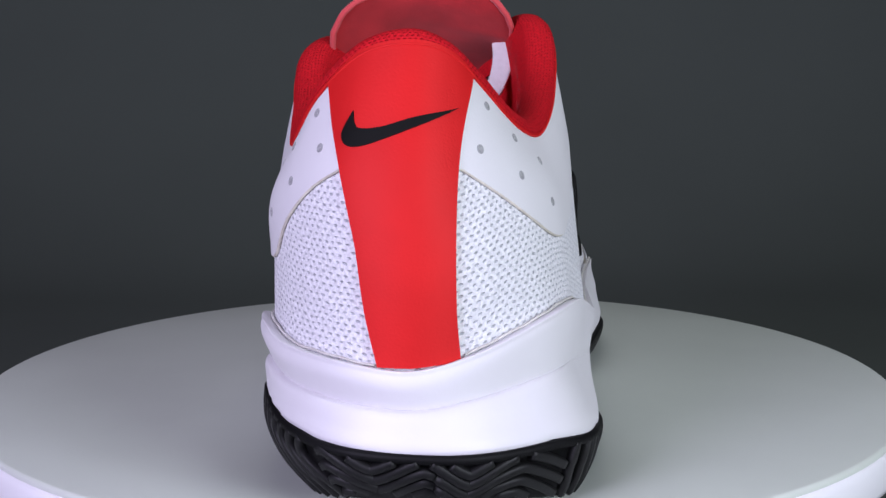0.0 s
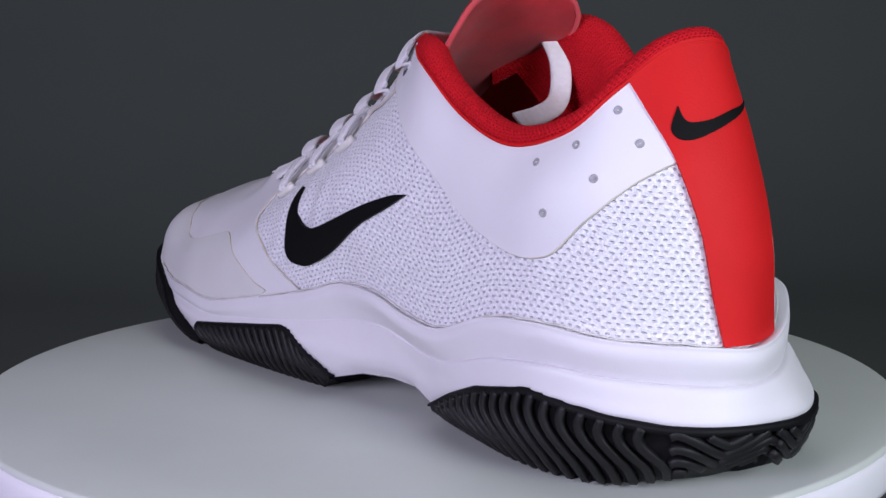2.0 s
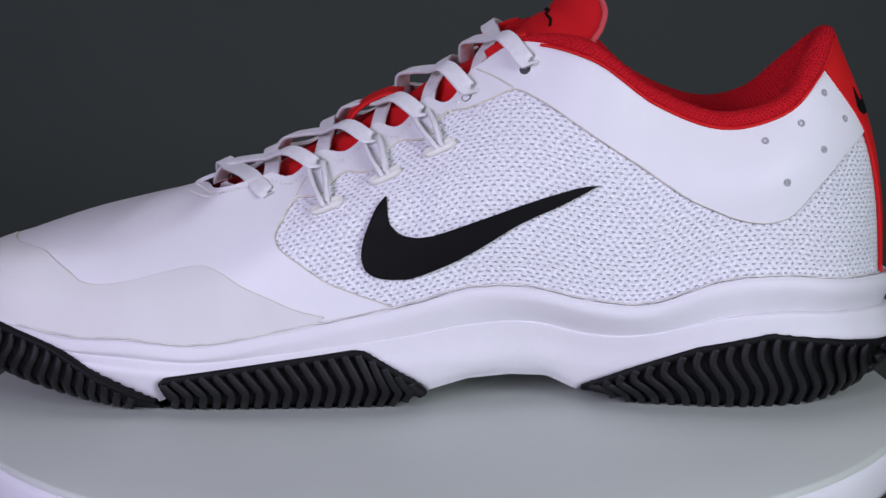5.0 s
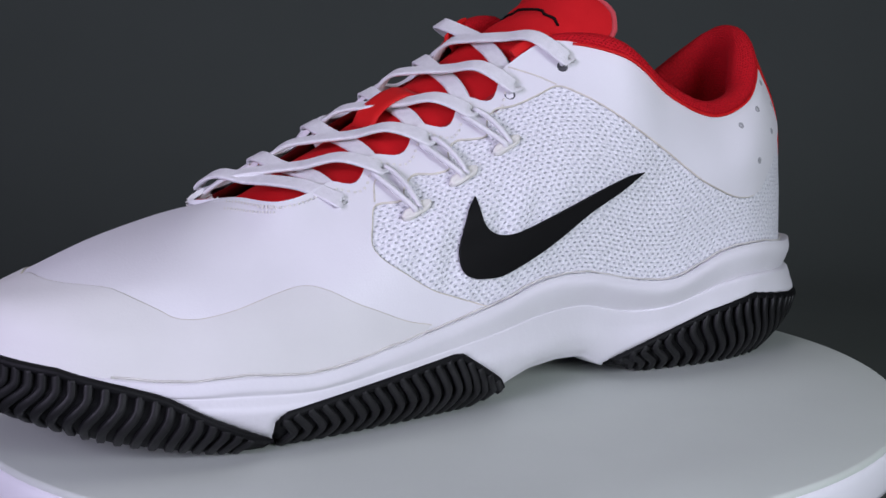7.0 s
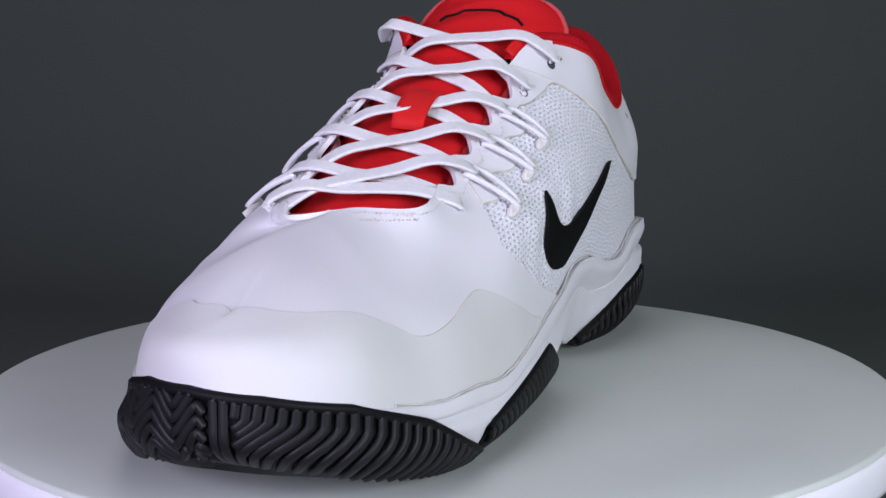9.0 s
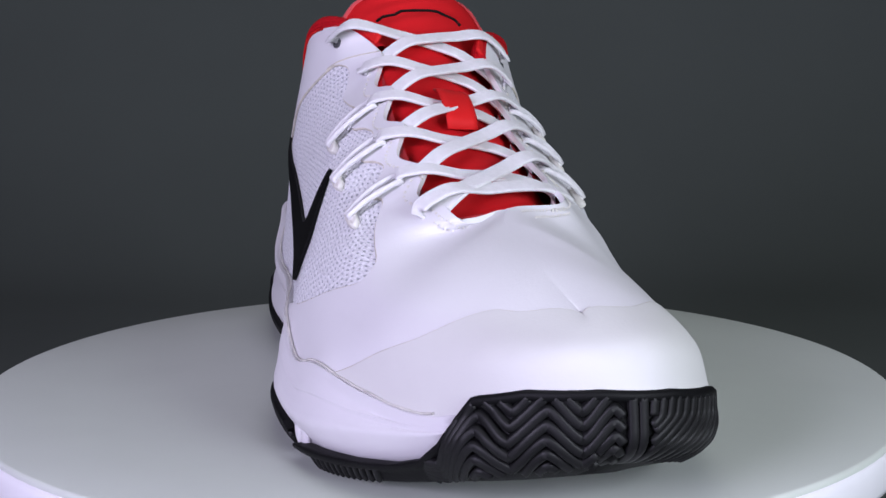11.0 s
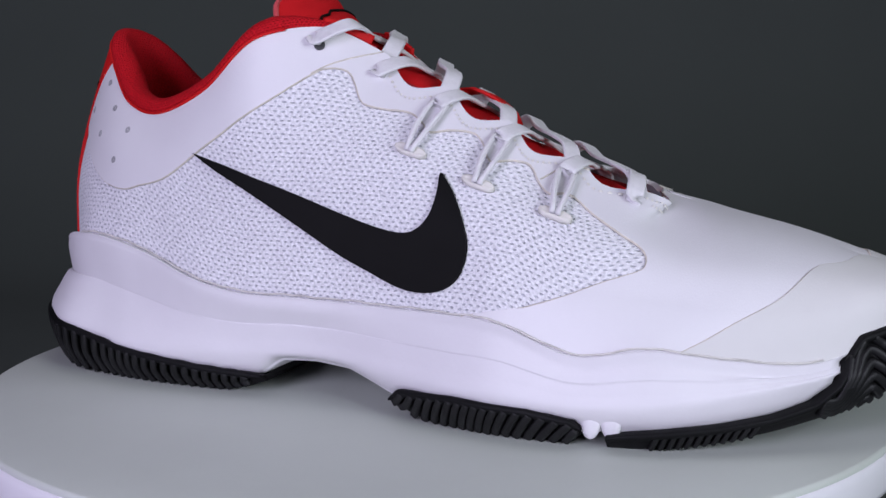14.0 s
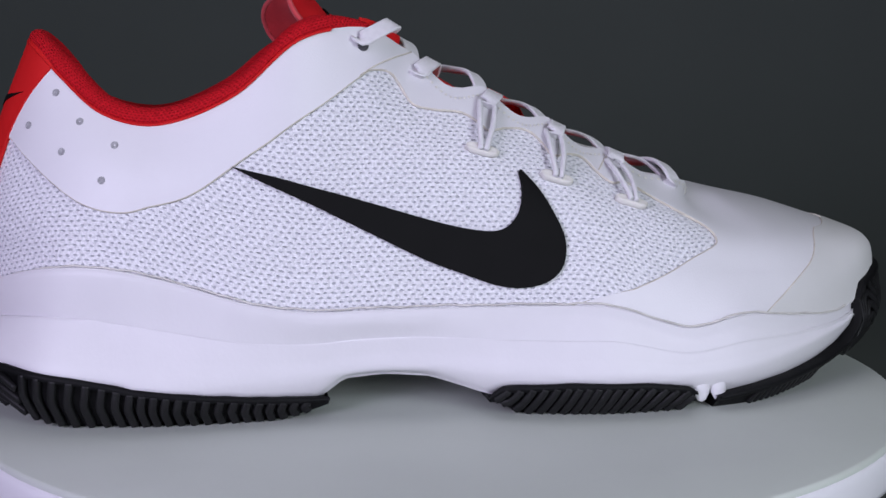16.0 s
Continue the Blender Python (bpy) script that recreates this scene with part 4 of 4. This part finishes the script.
def swept(table, parent, u0, u1, count, stop, lift=0.0020):
    """Ribs that rise, sweep along the wall and rise again, ever longer towards the toe, cut off at a divider."""
    for u in np.linspace(u0, u1, count):
        k = (u - u0) / (u1 - u0)
        s = np.linspace(0, 1, 26)
        bend = np.clip((s - 0.2) / 0.55, 0, 1)
        bend = 0.5 * bend + 0.5 * bend * bend * (3 - 2 * bend)
        path = []
        for a, b in zip(s, bend):
            uu = u - (0.06 + 0.85 * k * k) * b - 0.08 * a
            if uu <= stop:
                zt, zg = top_at(table, uu) - 0.0014, float(foot_of(table, uu, (0, 0))) + 0.0010
                path.append((uu, zg + (zt - zg) * a))
        if len(path) > 4:
            wall_rib(path, parent, 0.0027, lift=lift)


# heel: S-shaped ribs on the left, upright ones on the right, zigzags behind
S_RIB = [(0, 0.0), (0.28, 0.02), (0.72, 0.32), (0.9, 0.33), (1, 0.25)]
tread(HEEL_TOP, OUTSOLE_HEEL, np.linspace(1.42, HEEL_TOP[-1][0] - 0.25, 20), S_RIB, taper=(1.0, 0.9))
waves(HEEL_TOP, OUTSOLE_HEEL, -1.75, 1.38, 3, 0.0032, 1.3, 0.0)
tread(HEEL_TOP, OUTSOLE_HEEL, np.linspace(HEEL_TOP[0][0] + 0.35, -1.9, 22), [(0, 0.0), (0.5, 0.07), (1, 0.02)], taper=(1.0, 0.9))
tread(FORE_L_TOP, OUTSOLE_L, np.linspace(FORE_L_TOP[0][0] + 0.15, FORE_L_TOP[-1][0] - 0.12, 19), [(0, 0.0), (0.45, -0.10), (1, 0.14)], taper=(0.6, 0.15))
tread(FORE_R_TOP, OUTSOLE_R, np.linspace(FORE_R_TOP[0][0] + 0.12, FORE_R_TOP[-1][0] - 0.12, 18), [(0, 0.12), (0.4, 0.0), (1, -0.16)], taper=(0.2, 0.5))
swept(TOE_TOP, OUTSOLE_TOE, TOE_TOP[0][0] + 0.45, 17.9, 28, 16.34)
waves(TOE_TOP, OUTSOLE_TOE, 16.74, 18.95, 5, 0.0036, 0.75, 18.35, n=120, top_gap=0.0026, lift=0.0020)
tread(TOE_TOP, OUTSOLE_TOE, (16.46, 16.6), [(0, 0), (1, 0)], lift=0.0020)
tread(TOE_TOP, OUTSOLE_TOE, np.linspace(19.7, 20.9, 12), [(0, 0.03), (1, -0.03)], width=0.0017, lift=0.0018)


# ---- two foam nubs in the gap between the rubber pads ----
def foam_nub(y):
    u = rib_at(1, y)
    c, n = wall_point(np.array([u]), np.array([0.0072]), -0.0022)[0], outward(np.array([u]))[0]
    t = np.cross(n, (0, 0, 1))
    v, f = [], []
    for i in range(7):
        a = math.pi * i / 6
        for j in range(12):
            b = 2 * math.pi * j / 12
            v.append(c + n * 0.0013 * math.sin(a) * math.cos(b) + t * 0.0029 * math.sin(a) * math.sin(b) + np.array([0, 0, 0.0050 * math.cos(a)]))
    for i in range(6):
        for j in range(12):
            f.append((i * 12 + j, (i + 1) * 12 + j, (i + 1) * 12 + (j + 1) % 12, i * 12 + (j + 1) % 12))
    mesh_part("foam_nub", v, f, FOAM, MIDSOLE)


foam_nub(71.5)
foam_nub(77.5)


# ---- stitching ----
def stitch_row(u0, u1, v, count, lift=0.0011):
    verts, faces = [], []
    us = np.linspace(u0, u1, count)
    for u in us:
        p, n = frame_on_last(u, v - 1 + throat(u), lift)
        q, _ = frame_on_last(u + 0.45 * (us[1] - us[0]), v - 1 + throat(u + 0.45 * (us[1] - us[0])), lift)
        d = (q - p)
        w = np.cross(n, d)
        w /= np.linalg.norm(w) + 1e-9
        b = len(verts)
        for t, h, ww in ((0, 0, 1), (0.5, 0.0005, 1.2), (1, 0, 1)):
            verts += [p + d * t - w * 0.00035 * ww, p + d * t + n * (0.0002 + h), p + d * t + w * 0.00035 * ww]
        for r in (0, 3):
            faces += [(b + r, b + r + 1, b + r + 4, b + r + 3), (b + r + 1, b + r + 2, b + r + 5, b + r + 4)]
    return mesh_part("stitching", verts, faces, TAB, OVERLAY)


stitch_row(8.1, 12.4, 0.955, 60)
for row in (0.965, 0.925):
    stitch_row(12.15, 12.98, row, 16)
    stitch_row(21.02, 21.95, row, 16)
stitch_row(22.0, 26.0, 0.955, 60)


def seam(side, pts, lift=0.0009, r=0.00028):
    q = np.array([fine_place(side, y, z) for y, z in [tuple(k) for k in spline(pts, 24)]])
    tube("panel_seam", last(q[:, 0], q[:, 1]) + last_normal(q[:, 0], q[:, 1]) * lift, r, CREAM, OVERLAY, sides=5)


seam(1, [(-29, 101.3), (-24, 104), (-18, 106), (-11, 107.5)])
seam(-1, [(-25, 97.2), (-20, 100), (-14, 102.5)])
seam(1, [(46, 70.5), (52, 74), (58, 72.5)])
seam(-1, [(41.2, 64.5), (38, 70), (32, 73.5)])


def motions():
    rows = [(t, pose(0, 0, 0, 0, 0, TURN * t)) for t in np.arange(0, 16.01, 1.0)]
    walk(SHOE, rows)
    walk(TABLE, rows)


motions()
